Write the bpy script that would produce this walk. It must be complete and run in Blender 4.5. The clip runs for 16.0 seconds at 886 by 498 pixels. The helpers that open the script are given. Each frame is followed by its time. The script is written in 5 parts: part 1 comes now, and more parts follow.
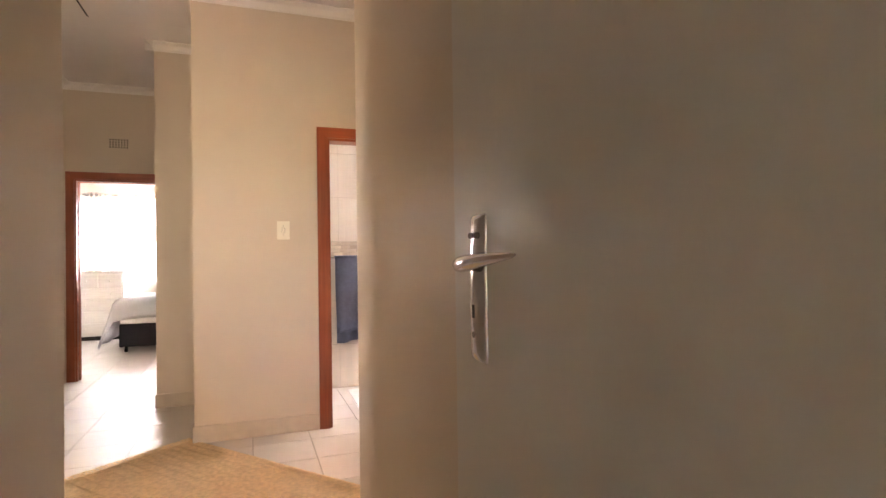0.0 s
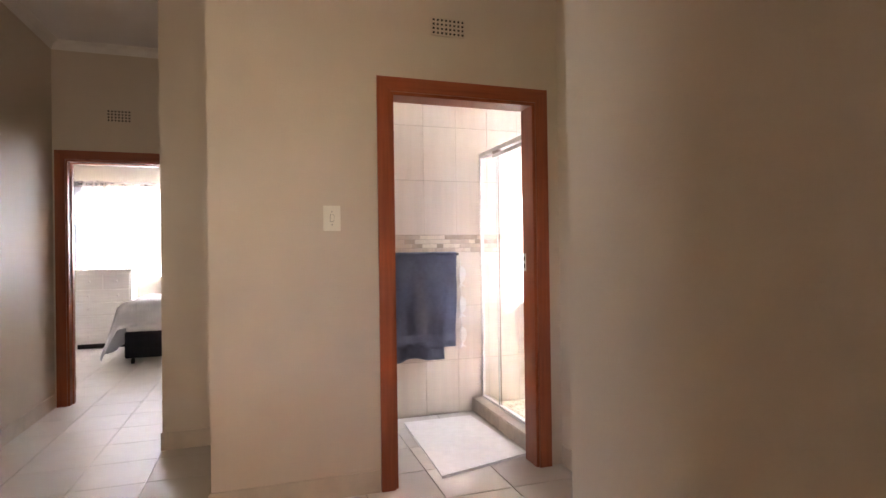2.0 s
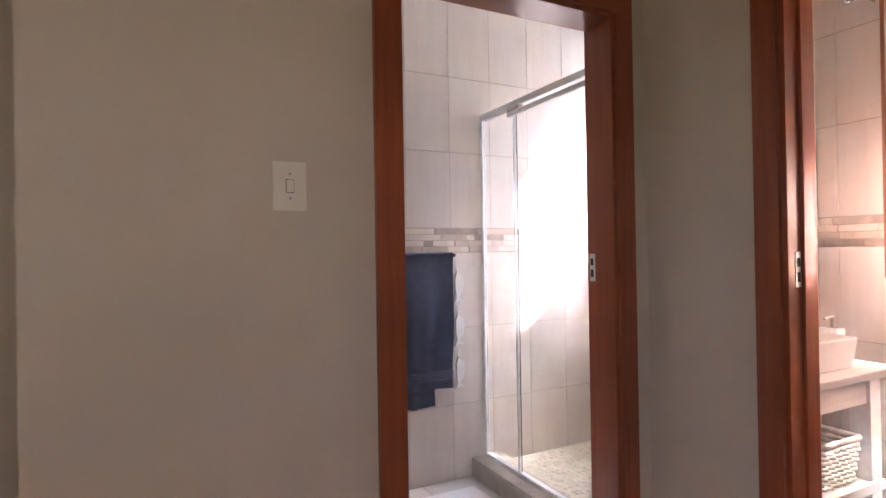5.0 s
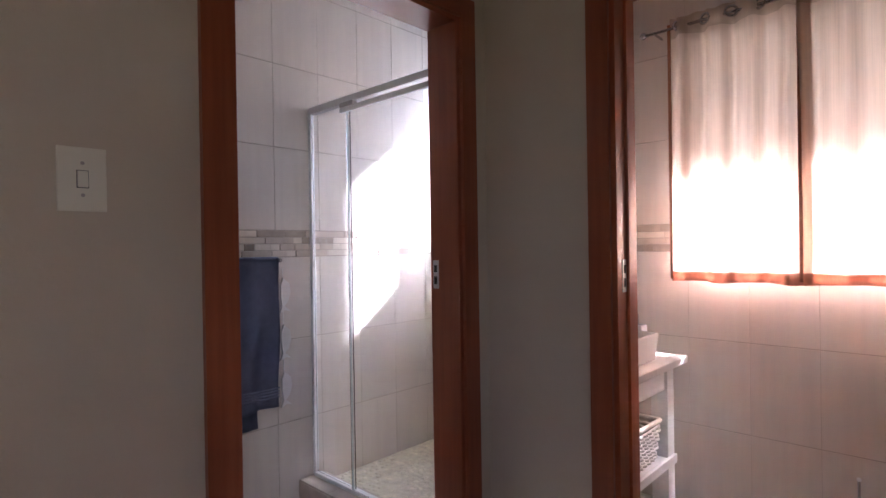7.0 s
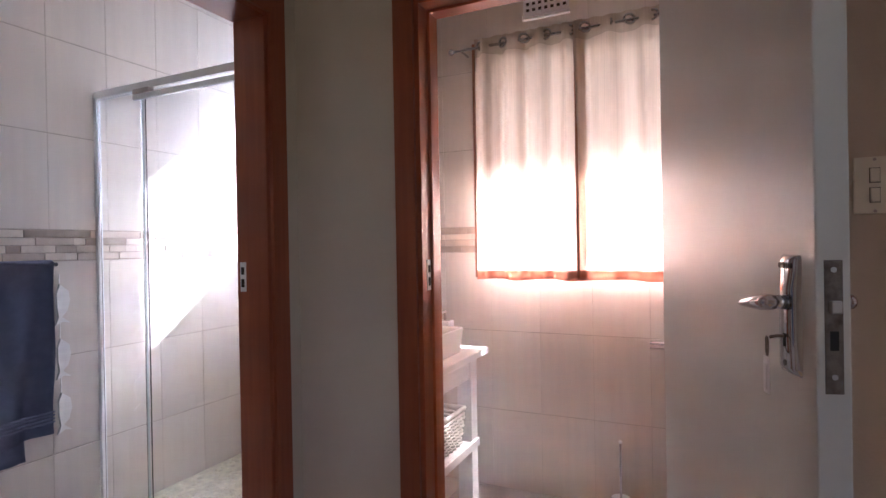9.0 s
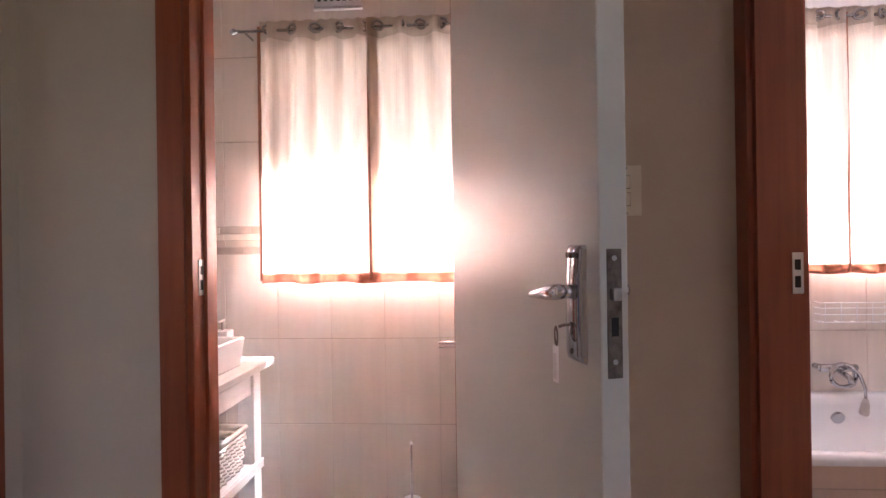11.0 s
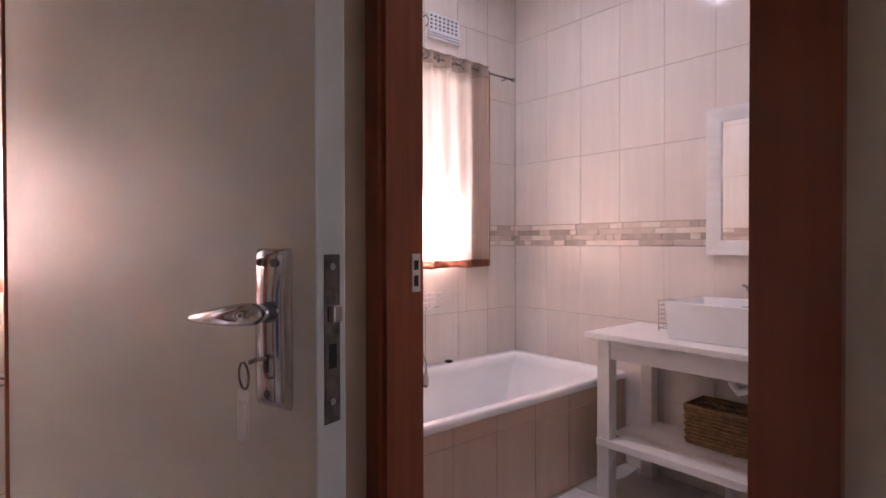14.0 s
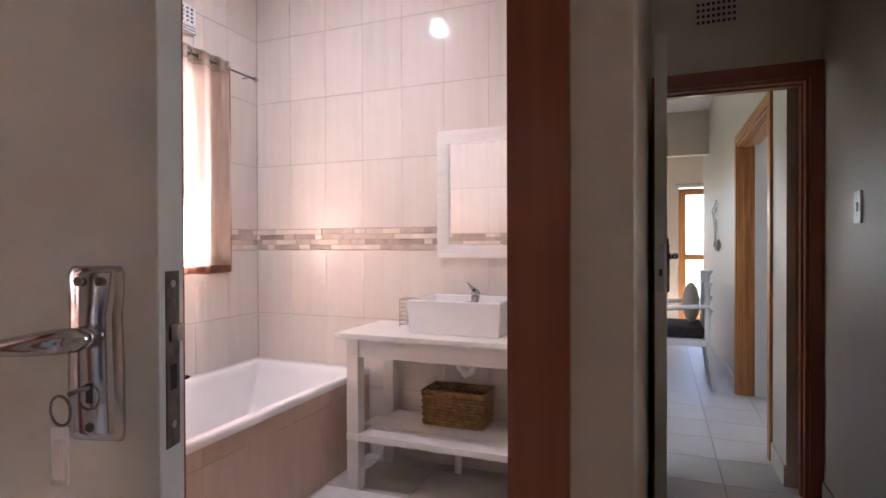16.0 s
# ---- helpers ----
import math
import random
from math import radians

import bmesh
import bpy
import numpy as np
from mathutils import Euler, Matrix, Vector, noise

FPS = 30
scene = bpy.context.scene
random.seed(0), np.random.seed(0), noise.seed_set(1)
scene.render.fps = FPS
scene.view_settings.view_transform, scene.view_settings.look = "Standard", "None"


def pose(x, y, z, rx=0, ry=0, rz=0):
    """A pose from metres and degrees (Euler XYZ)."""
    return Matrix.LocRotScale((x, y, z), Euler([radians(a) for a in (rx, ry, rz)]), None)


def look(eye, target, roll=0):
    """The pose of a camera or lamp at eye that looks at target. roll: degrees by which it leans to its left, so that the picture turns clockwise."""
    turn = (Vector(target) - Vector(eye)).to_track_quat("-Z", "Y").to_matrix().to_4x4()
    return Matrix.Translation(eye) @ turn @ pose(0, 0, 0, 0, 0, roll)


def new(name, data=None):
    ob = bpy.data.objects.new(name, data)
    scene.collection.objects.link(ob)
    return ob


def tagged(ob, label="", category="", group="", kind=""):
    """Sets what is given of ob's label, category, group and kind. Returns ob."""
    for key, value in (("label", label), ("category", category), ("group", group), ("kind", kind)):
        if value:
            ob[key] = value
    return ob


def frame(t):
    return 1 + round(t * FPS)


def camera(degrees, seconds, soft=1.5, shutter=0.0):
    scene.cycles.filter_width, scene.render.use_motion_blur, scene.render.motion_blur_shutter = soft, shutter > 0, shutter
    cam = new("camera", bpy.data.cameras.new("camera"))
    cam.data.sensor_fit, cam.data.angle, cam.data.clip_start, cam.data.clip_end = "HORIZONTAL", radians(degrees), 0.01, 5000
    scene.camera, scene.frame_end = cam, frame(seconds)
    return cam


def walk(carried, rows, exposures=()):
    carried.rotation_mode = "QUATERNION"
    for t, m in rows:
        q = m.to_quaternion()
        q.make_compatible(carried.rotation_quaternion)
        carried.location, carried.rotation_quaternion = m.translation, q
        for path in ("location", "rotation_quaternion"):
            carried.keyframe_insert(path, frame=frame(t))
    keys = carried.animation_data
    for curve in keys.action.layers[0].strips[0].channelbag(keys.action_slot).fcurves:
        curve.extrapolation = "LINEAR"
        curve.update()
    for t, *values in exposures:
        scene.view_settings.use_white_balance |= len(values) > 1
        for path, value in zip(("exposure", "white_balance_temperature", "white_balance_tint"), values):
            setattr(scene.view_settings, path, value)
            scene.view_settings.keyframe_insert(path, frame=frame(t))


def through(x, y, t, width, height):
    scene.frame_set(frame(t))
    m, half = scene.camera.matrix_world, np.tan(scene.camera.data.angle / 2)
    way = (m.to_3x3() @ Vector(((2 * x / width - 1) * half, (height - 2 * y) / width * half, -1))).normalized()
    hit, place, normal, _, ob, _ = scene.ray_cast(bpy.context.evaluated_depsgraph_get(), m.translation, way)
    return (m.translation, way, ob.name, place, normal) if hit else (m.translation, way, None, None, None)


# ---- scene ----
cam = camera(78.5, 16.0)
PATH = [
    (0, (0.173, 0.031, 1.194), (0.846, 1.915, 1.215), -0.8),
    (0.5, (0.124, 0.334, 1.197), (0.763, 2.229, 1.218), -0.7),
    (1, (0.081, 0.59, 1.21), (0.708, 2.488, 1.229), -0.6),
    (1.5, (0.079, 0.863, 1.189), (0.701, 2.764, 1.206), -0.6),
    (2, (0.076, 1.168, 1.205), (0.701, 3.068, 1.213), -0.8),
    (2.5, (0.072, 1.442, 1.188), (0.704, 3.34, 1.201), -0.9),
    (3, (0.079, 1.699, 1.188), (0.725, 3.592, 1.198), -0.9),
    (3.2, (0.099, 1.812, 1.194), (0.749, 3.703, 1.197), -0.9),
    (5.3, (0.122, 2.516, 1.202), (1.106, 4.258, 1.21), -0.9),
    (5.5, (0.13, 2.548, 1.204), (1.172, 4.255, 1.208), -0.9),
    (6, (0.125, 2.589, 1.213), (1.313, 4.198, 1.213), -1.0),
    (6.5, (0.111, 2.621, 1.222), (1.443, 4.113, 1.219), -0.9),
    (7, (0.102, 2.636, 1.231), (1.561, 4.005, 1.225), -0.9),
    (7.5, (0.106, 2.631, 1.231), (1.674, 3.873, 1.221), -0.9),
    (8, (0.116, 2.614, 1.233), (1.773, 3.734, 1.219), -0.9),
    (8.5, (0.114, 2.589, 1.232), (1.855, 3.575, 1.221), -1.0),
    (9, (0.109, 2.572, 1.227), (1.92, 3.423, 1.218), -1.0),
    (9.2, (0.105, 2.579, 1.22), (1.944, 3.367, 1.215), -1.0),
    (11.3, (0.24, 2.606, 1.204), (2.24, 2.599, 1.204), -0.8),
    (11.5, (0.256, 2.618, 1.209), (2.254, 2.522, 1.207), -0.8),
    (12, (0.277, 2.667, 1.215), (2.245, 2.311, 1.201), -0.8),
    (12.5, (0.293, 2.714, 1.215), (2.192, 2.085, 1.199), -0.7),
    (13, (0.332, 2.706, 1.208), (2.128, 1.825, 1.19), -0.5),
    (13.5, (0.394, 2.684, 1.207), (2.065, 1.585, 1.188), -0.5),
    (14, (0.44, 2.68, 1.213), (1.972, 1.395, 1.191), -0.1),
    (14.5, (0.457, 2.717, 1.228), (1.803, 1.238, 1.205), -0.3),
    (15, (0.479, 2.753, 1.227), (1.609, 1.103, 1.205), -0.2),
    (15.5, (0.49, 2.78, 1.226), (1.417, 1.007, 1.205), -0.2),
    (16, (0.491, 2.803, 1.226), (1.23, 0.944, 1.21), -0.2),
]
walk(cam, [(t, look(eye, target, roll)) for t, eye, target, roll in PATH],
     [(0, 6.1, 7100, 26), (1.0, 5.9, 6900, 26), (1.5, 5.5, 6700, 25), (2.0, 5.3, 6600, 25), (3.0, 5.35, 6500, 29), (5.5, 4.2, 5900, 28), (7, 3.65, 5650, 28), (8, 4.0, 5500, 26), (9, 4.05, 5500, 26),
      (11.5, 4.6, 5700, 29), (12.5, 4.7, 5700, 30), (13, 4.1, 5600, 33), (13.5, 4.05, 5650, 33), (14.5, 4.2, 5700, 31), (15, 4.25, 5650, 28), (16, 4.65, 5650, 24)])

# ---- light ----
world = bpy.data.worlds.new("sky")
scene.world = world
world.use_nodes = True
wn = world.node_tree
sky = wn.nodes.new("ShaderNodeTexSky")
sky.sky_type, sky.sun_disc = 'NISHITA', False
SUN_WAY = Vector((-1.0, 0.38, -0.79)).normalized()
sky.sun_elevation = math.asin(-SUN_WAY.z)
sky.sun_rotation = math.atan2(-SUN_WAY.x, -SUN_WAY.y)
wn.links.new(sky.outputs[0], wn.nodes["Background"].inputs[0])
wn.nodes["Background"].inputs[1].default_value = 0.05
sun = new("sun", bpy.data.lights.new("sun", 'SUN'))
sun.data.energy, sun.data.angle, sun.data.color = 4.2, radians(2.5), (1.0, 0.97, 0.92)
sun.rotation_euler = SUN_WAY.to_track_quat("-Z", "Y").to_euler()


def opening_light(name, eye, target, w, h, power, color=(1, 1, 1)):
    """A lamp in an opening: the sky's light, and fill light in added openings."""
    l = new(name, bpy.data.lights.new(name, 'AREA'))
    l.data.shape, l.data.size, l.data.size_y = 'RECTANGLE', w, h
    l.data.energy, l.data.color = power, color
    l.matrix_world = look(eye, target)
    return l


# ---- materials ----
def mat(name, color, rough=0.6, metal=0.0, var=0.12, scale=6.0, bump=0.1, bscale=60.0, stretch=(1, 1, 1), spec=0.5,
        piece=0.0, island=0.0, color2=None, coat=0.0):
    """A painted, fired or woven surface: colour in two scales, fine relief, uneven gloss."""
    m = bpy.data.materials.new(name)
    m.use_nodes = True
    nt = m.node_tree
    N, L = nt.nodes, nt.links
    b = N["Principled BSDF"]
    tc = N.new("ShaderNodeTexCoord")
    mp = N.new("ShaderNodeMapping")
    mp.inputs["Scale"].default_value = stretch
    L.new(tc.outputs["Object"], mp.inputs[0])
    if piece:
        oi = N.new("ShaderNodeObjectInfo")
        add = N.new("ShaderNodeVectorMath")
        add.operation = 'ADD'
        mul = N.new("ShaderNodeMath")
        mul.operation = 'MULTIPLY'
        mul.inputs[1].default_value = 40.0
        L.new(oi.outputs["Random"], mul.inputs[0])
        L.new(tc.outputs["Object"], add.inputs[0])
        L.new(mul.outputs[0], add.inputs[1])
        L.new(add.outputs[0], mp.inputs[0])
    n1 = N.new("ShaderNodeTexNoise")
    n1.inputs["Scale"].default_value, n1.inputs["Detail"].default_value = scale, 6
    n2 = N.new("ShaderNodeTexNoise")
    n2.inputs["Scale"].default_value, n2.inputs["Detail"].default_value = bscale, 4
    L.new(mp.outputs[0], n1.inputs["Vector"])
    L.new(mp.outputs[0], n2.inputs["Vector"])
    mix = N.new("ShaderNodeMix")
    mix.data_type = 'RGBA'
    c2 = color2 or tuple(max(0.0, c * (1 - 2 * var)) for c in color)
    mix.inputs["A"].default_value = (*c2, 1)
    mix.inputs["B"].default_value = (*color, 1)
    ramp = N.new("ShaderNodeMapRange")
    ramp.inputs["From Min"].default_value, ramp.inputs["From Max"].default_value = 0.3, 0.65
    L.new(n1.outputs["Fac"], ramp.inputs["Value"])
    L.new(ramp.outputs[0], mix.inputs["Factor"])
    out = mix.outputs["Result"]
    if piece or island:
        hsv = N.new("ShaderNodeHueSaturation")
        val = N.new("ShaderNodeMapRange")
        amt = piece or island
        val.inputs["To Min"].default_value, val.inputs["To Max"].default_value = 1 - amt, 1 + amt * 0.6
        if piece:
            L.new(oi.outputs["Random"], val.inputs["Value"])
        else:
            geo = N.new("ShaderNodeNewGeometry")
            L.new(geo.outputs["Random Per Island"], val.inputs["Value"])
        L.new(val.outputs[0], hsv.inputs["Value"])
        L.new(out, hsv.inputs["Color"])
        out = hsv.outputs["Color"]
    L.new(out, b.inputs["Base Color"])
    rr = N.new("ShaderNodeMapRange")
    rr.inputs["To Min"].default_value, rr.inputs["To Max"].default_value = rough * 0.85, min(1, rough * 1.15)
    L.new(n1.outputs["Fac"], rr.inputs["Value"])
    L.new(rr.outputs[0], b.inputs["Roughness"])
    b.inputs["Metallic"].default_value = metal
    b.inputs["Specular IOR Level"].default_value = spec
    b.inputs["Coat Weight"].default_value = coat
    if bump:
        bp = N.new("ShaderNodeBump")
        bp.inputs["Strength"].default_value, bp.inputs["Distance"].default_value = bump, 0.01
        L.new(n2.outputs["Fac"], bp.inputs["Height"])
        L.new(bp.outputs[0], b.inputs["Normal"])
    return m


def glass(name, tint=(0.97, 1.0, 1.0), rough=0.0):
    m = bpy.data.materials.new(name)
    m.use_nodes = True
    b = m.node_tree.nodes["Principled BSDF"]
    b.inputs["Base Color"].default_value = (*tint, 1)
    b.inputs["Transmission Weight"].default_value = 1.0
    b.inputs["Roughness"].default_value = rough
    b.inputs["IOR"].default_value = 1.45
    return m


def cloth(name, color, through, share, scale=400.0, streak=(1, 60, 1)):
    """Woven cloth that lets part of the light through."""
    m = bpy.data.materials.new(name)
    m.use_nodes = True
    nt = m.node_tree
    N, L = nt.nodes, nt.links
    N.remove(N["Principled BSDF"])
    tc, mp = N.new("ShaderNodeTexCoord"), N.new("ShaderNodeMapping")
    mp.inputs["Scale"].default_value = streak
    L.new(tc.outputs["Object"], mp.inputs[0])
    n1 = N.new("ShaderNodeTexNoise")
    n1.inputs["Scale"].default_value, n1.inputs["Detail"].default_value = 3.0, 8
    L.new(mp.outputs[0], n1.inputs["Vector"])
    mix = N.new("ShaderNodeMix")
    mix.data_type = 'RGBA'
    mix.inputs["A"].default_value = (*[c * 0.8 for c in color], 1)
    mix.inputs["B"].default_value = (*color, 1)
    L.new(n1.outputs["Fac"], mix.inputs["Factor"])
    mix2 = N.new("ShaderNodeMix")
    mix2.data_type = 'RGBA'
    mix2.inputs["A"].default_value = (*[c * 0.58 for c in through], 1)
    mix2.inputs["B"].default_value = (*through, 1)
    L.new(n1.outputs["Fac"], mix2.inputs["Factor"])
    d, tr, ms = N.new("ShaderNodeBsdfDiffuse"), N.new("ShaderNodeBsdfTranslucent"), N.new("ShaderNodeMixShader")
    wv = N.new("ShaderNodeTexNoise")
    wv.inputs["Scale"].default_value = scale
    L.new(tc.outputs["Object"], wv.inputs["Vector"])
    bp = N.new("ShaderNodeBump")
    bp.inputs["Strength"].default_value, bp.inputs["Distance"].default_value = 0.15, 0.002
    L.new(wv.outputs["Fac"], bp.inputs["Height"])
    L.new(bp.outputs[0], d.inputs["Normal"])
    L.new(mix.outputs["Result"], d.inputs["Color"])
    L.new(mix2.outputs["Result"], tr.inputs["Color"])
    ms.inputs[0].default_value = share
    L.new(d.outputs[0], ms.inputs[1])
    L.new(tr.outputs[0], ms.inputs[2])
    L.new(ms.outputs[0], N["Material Output"].inputs["Surface"])
    return m


PAINT = mat("wall_paint", (0.61, 0.53, 0.425), 0.46, var=0.03, scale=1.3, bump=0.12, bscale=130)
CEIL = mat("ceiling_paint", (0.78, 0.76, 0.73), 0.8, var=0.03, scale=2, bump=0.05)
CORN = mat("cornice_plaster", (0.80, 0.78, 0.73), 0.6, var=0.04, scale=4)
SKIRT = mat("skirting_tile", (0.58, 0.50, 0.40), 0.4, var=0.08, scale=8, bump=0.05)
FLOOR = mat("floor_tile", (0.62, 0.585, 0.535), 0.42, spec=0.35, var=0.035, scale=5, bump=0.03, bscale=50, piece=0.04)
FLOOR_FAR = mat("floor_tile_far", (0.62, 0.585, 0.535), 0.42, spec=0.35, var=0.035, scale=5, bump=0.03, island=0.04)
WALL_GROUT = mat("wall_grout", (0.50, 0.43, 0.36), 0.9, var=0.12, scale=20)
GROUT = mat("grout", (0.36, 0.32, 0.28), 0.9, var=0.15, scale=20)
WTILE = mat("wall_tile", (0.74, 0.672, 0.605), 0.10, spec=0.42, var=0.03, scale=5, bump=0.003, bscale=16, stretch=(5, 5, 0.3), piece=0.025)
PANEL = mat("bath_panel_tile", (0.66, 0.50, 0.40), 0.2, var=0.04, scale=5, bump=0.02, bscale=18, stretch=(5, 5, 0.3), piece=0.03)
MOSAIC = [mat("mosaic_cream", (0.76, 0.68, 0.58), 0.3, var=0.08, scale=14, piece=0.08),
          mat("mosaic_beige", (0.65, 0.55, 0.46), 0.3, var=0.10, scale=14, piece=0.12),
          mat("mosaic_brown", (0.50, 0.41, 0.33), 0.35, var=0.14, scale=14, piece=0.16)]
WOOD = mat("door_frame_wood", (0.31, 0.080, 0.030), 0.34, color2=(0.235, 0.056, 0.021), scale=4, stretch=(12, 12, 0.6), bump=0.03, bscale=14, coat=0.12)
WOOD_H = mat("door_head_wood", (0.31, 0.080, 0.030), 0.34, color2=(0.235, 0.056, 0.021), scale=4, stretch=(0.6, 0.6, 12), bump=0.03, bscale=14, coat=0.12)
PINE = mat("varnished_door", (0.50, 0.22, 0.06), 0.4, color2=(0.32, 0.12, 0.03), scale=4, stretch=(10, 10, 0.6), bump=0.05)
LEAF = mat("door_leaf_paint", (0.64, 0.62, 0.56), 0.38, var=0.03, scale=1.5, bump=0.04, bscale=70)
WHITE = mat("white_painted_wood", (0.80, 0.78, 0.75), 0.35, var=0.04, scale=5, stretch=(1, 8, 8), bump=0.06, bscale=12)
ENAMEL = mat("white_enamel", (0.84, 0.84, 0.84), 0.12, var=0.02, scale=2, bump=0)
PLASTIC = mat("switch_plastic", (0.80, 0.77, 0.66), 0.35, var=0.03, scale=5, bump=0)
STEEL = mat("strike_steel", (0.66, 0.64, 0.62), 0.35, 0.5, var=0.06, scale=20, bump=0.02)
GLASS_EDGE = mat("glass_edge", (0.42, 0.50, 0.49), 0.3, var=0.04, scale=8, bump=0)
CHROME = mat("chrome", (0.50, 0.495, 0.52), 0.10, 1.0, var=0.04, scale=8, bump=0.02, bscale=10)
BRUSHED = mat("satin_metal", (0.46, 0.42, 0.40), 0.32, 1.0, var=0.08, scale=8, bump=0.05)
WORN = mat("worn_steel", (0.20, 0.16, 0.13), 0.55, 0.7, color2=(0.08, 0.06, 0.05), scale=60, bump=0.3, bscale=90)
DARK = mat("dark_hole", (0.02, 0.018, 0.016), 0.8, var=0.1)
TOWEL = mat("blue_towel", (0.205, 0.23, 0.33), 0.95, var=0.06, scale=30, bump=0.5, bscale=420, spec=0.1)
MAT = mat("white_bath_mat", (0.86, 0.85, 0.83), 0.95, var=0.03, scale=20, bump=0.4, bscale=260, spec=0.1)
JUTE = mat("jute", (0.88, 0.69, 0.43), 0.9, var=0.10, scale=40, bump=0.35, bscale=180, spec=0.1)
WICKER = mat("wicker", (0.42, 0.24, 0.10), 0.6, color2=(0.20, 0.10, 0.04), scale=30, bump=0.3, bscale=80)
WICKER_PALE = mat("pale_wicker", (0.80, 0.76, 0.69), 0.6, color2=(0.60, 0.54, 0.46), scale=30, bump=0.3, bscale=80)
DUVET = mat("white_bedding", (0.82, 0.82, 0.83), 0.9, var=0.03, scale=5, bump=0.25, bscale=9, spec=0.1)
BEDBASE = mat("navy_bed_base", (0.018, 0.018, 0.03), 0.8, var=0.2, scale=20, bump=0.3, bscale=200)
CURTAIN = cloth("linen_curtain", (0.82, 0.71, 0.62), (0.87, 0.65, 0.50), 0.47)
HEM = cloth("curtain_hem", (0.42, 0.20, 0.13), (0.45, 0.17, 0.10), 0.06)
HEADING = cloth("curtain_heading", (0.62, 0.50, 0.40), (0.55, 0.42, 0.31), 0.25)
SHEER = cloth("sheer_curtain", (0.85, 0.85, 0.84), (0.9, 0.9, 0.9), 0.7)
SHEER_D = cloth("grey_curtain", (0.60, 0.53, 0.46), (0.6, 0.55, 0.5), 0.12)
PANE = glass("window_pane")
SHOWER_GLASS = glass("shower_glass", (0.93, 0.97, 1.0))
FRAME_W = mat("white_aluminium", (0.80, 0.80, 0.80), 0.3, 0.0, var=0.03, scale=6, bump=0)
PEBBLE = mat("shower_pebble", (0.72, 0.65, 0.48), 0.5, var=0.12, scale=30, bump=0.2, island=0.16)
KERB = mat("kerb_tile", (0.52, 0.45, 0.37), 0.4, var=0.1, scale=12, piece=0.05)
MIRROR = mat("mirror_silver", (0.92, 0.92, 0.92), 0.02, 1.0, var=0.0, bump=0)
CUSHION = mat("dark_cushion", (0.045, 0.035, 0.03), 0.85, var=0.25, scale=20, bump=0.3)
GREEN = mat("ground_grass", (0.10, 0.13, 0.05), 0.95, var=0.3, scale=3, bump=0.4, bscale=30)
ROOF = mat("eave_board", (0.55, 0.5, 0.45), 0.8, var=0.1)
PVC = mat("white_pipe", (0.78, 0.77, 0.74), 0.3, var=0.03, bump=0)
CLEAR = glass("clear_plastic_tag", (0.95, 0.92, 0.9), 0.5)


# ---- makers ----
def box(bm, x0, y0, z0, x1, y1, z1, bevel=0.0):
    v = [bm.verts.new(p) for p in ((x0, y0, z0), (x1, y0, z0), (x1, y1, z0), (x0, y1, z0),
                                   (x0, y0, z1), (x1, y0, z1), (x1, y1, z1), (x0, y1, z1))]
    fs = [bm.faces.new([v[i] for i in q]) for q in ((3, 2, 1, 0), (4, 5, 6, 7), (0, 1, 5, 4), (1, 2, 6, 5), (2, 3, 7, 6), (3, 0, 4, 7))]
    if bevel:
        es = {e for f in fs for e in f.edges}
        bmesh.ops.bevel(bm, geom=list(es), offset=bevel, segments=2, affect='EDGES', profile=0.6)
    return bm


def boxes(*bs, bevel=0.0):
    bm = bmesh.new()
    for b in bs:
        box(bm, *b, bevel=bevel)
    return bm


def rod(bm, a, b, r, seg=12, r2=None):
    a, b = Vector(a), Vector(b)
    d = b - a
    m = Matrix.Translation((a + b) / 2) @ d.to_track_quat("Z", "Y").to_matrix().to_4x4()
    bmesh.ops.create_cone(bm, cap_ends=True, segments=seg, radius1=r, radius2=r if r2 is None else r2, depth=d.length, matrix=m)
    return bm


def ball(bm, c, r, sx=1, sy=1, sz=1, seg=12):
    bmesh.ops.create_uvsphere(bm, u_segments=seg, v_segments=max(6, seg // 2), radius=r,
                              matrix=Matrix.Translation(c) @ Matrix.Diagonal((sx, sy, sz, 1)))
    return bm


def tube(bm, pts, r, seg=8):
    """A round tube along points, tapered when r is a list."""
    rs = r if isinstance(r, (list, tuple)) else [r] * len(pts)
    pts = [Vector(p) for p in pts]
    rings = []
    for i, p in enumerate(pts):
        d = (pts[min(i + 1, len(pts) - 1)] - pts[max(i - 1, 0)]).normalized()
        q = d.to_track_quat("Z", "Y")
        rings.append([bm.verts.new(p + q @ Vector((math.cos(a) * rs[i], math.sin(a) * rs[i], 0)))
                      for a in [2 * math.pi * k / seg for k in range(seg)]])
    for a, b in zip(rings, rings[1:]):
        for k in range(seg):
            bm.faces.new((a[k], a[(k + 1) % seg], b[(k + 1) % seg], b[k]))
    bm.faces.new(rings[0][::-1])
    bm.faces.new(rings[-1])
    return bm


def part(name, bm, material, parent=None, label="", smooth=False):
    """Links a bmesh as one mesh object under a thing or part."""
    me = bpy.data.meshes.new(name)
    bmesh.ops.recalc_face_normals(bm, faces=bm.faces[:])
    bm.to_mesh(me)
    bm.free()
    me.materials.append(material)
    if smooth:
        for p in me.polygons:
            p.use_smooth = True
    ob = new(name, me)
    if parent:
        ob.parent = parent
    if label:
        ob["label"] = label
    return ob


def thing(name, x, y, z, rz=0, label="", category="", group="", kind=""):
    ob = new(name)
    ob.empty_display_size = 0.1
    ob.matrix_basis = pose(x, y, z, 0, 0, rz)
    return tagged(ob, label, category, group, kind)


def structure(name, bm, material, label="", category="wall"):
    return tagged(part(name, bm, material), label, category, kind="structure")


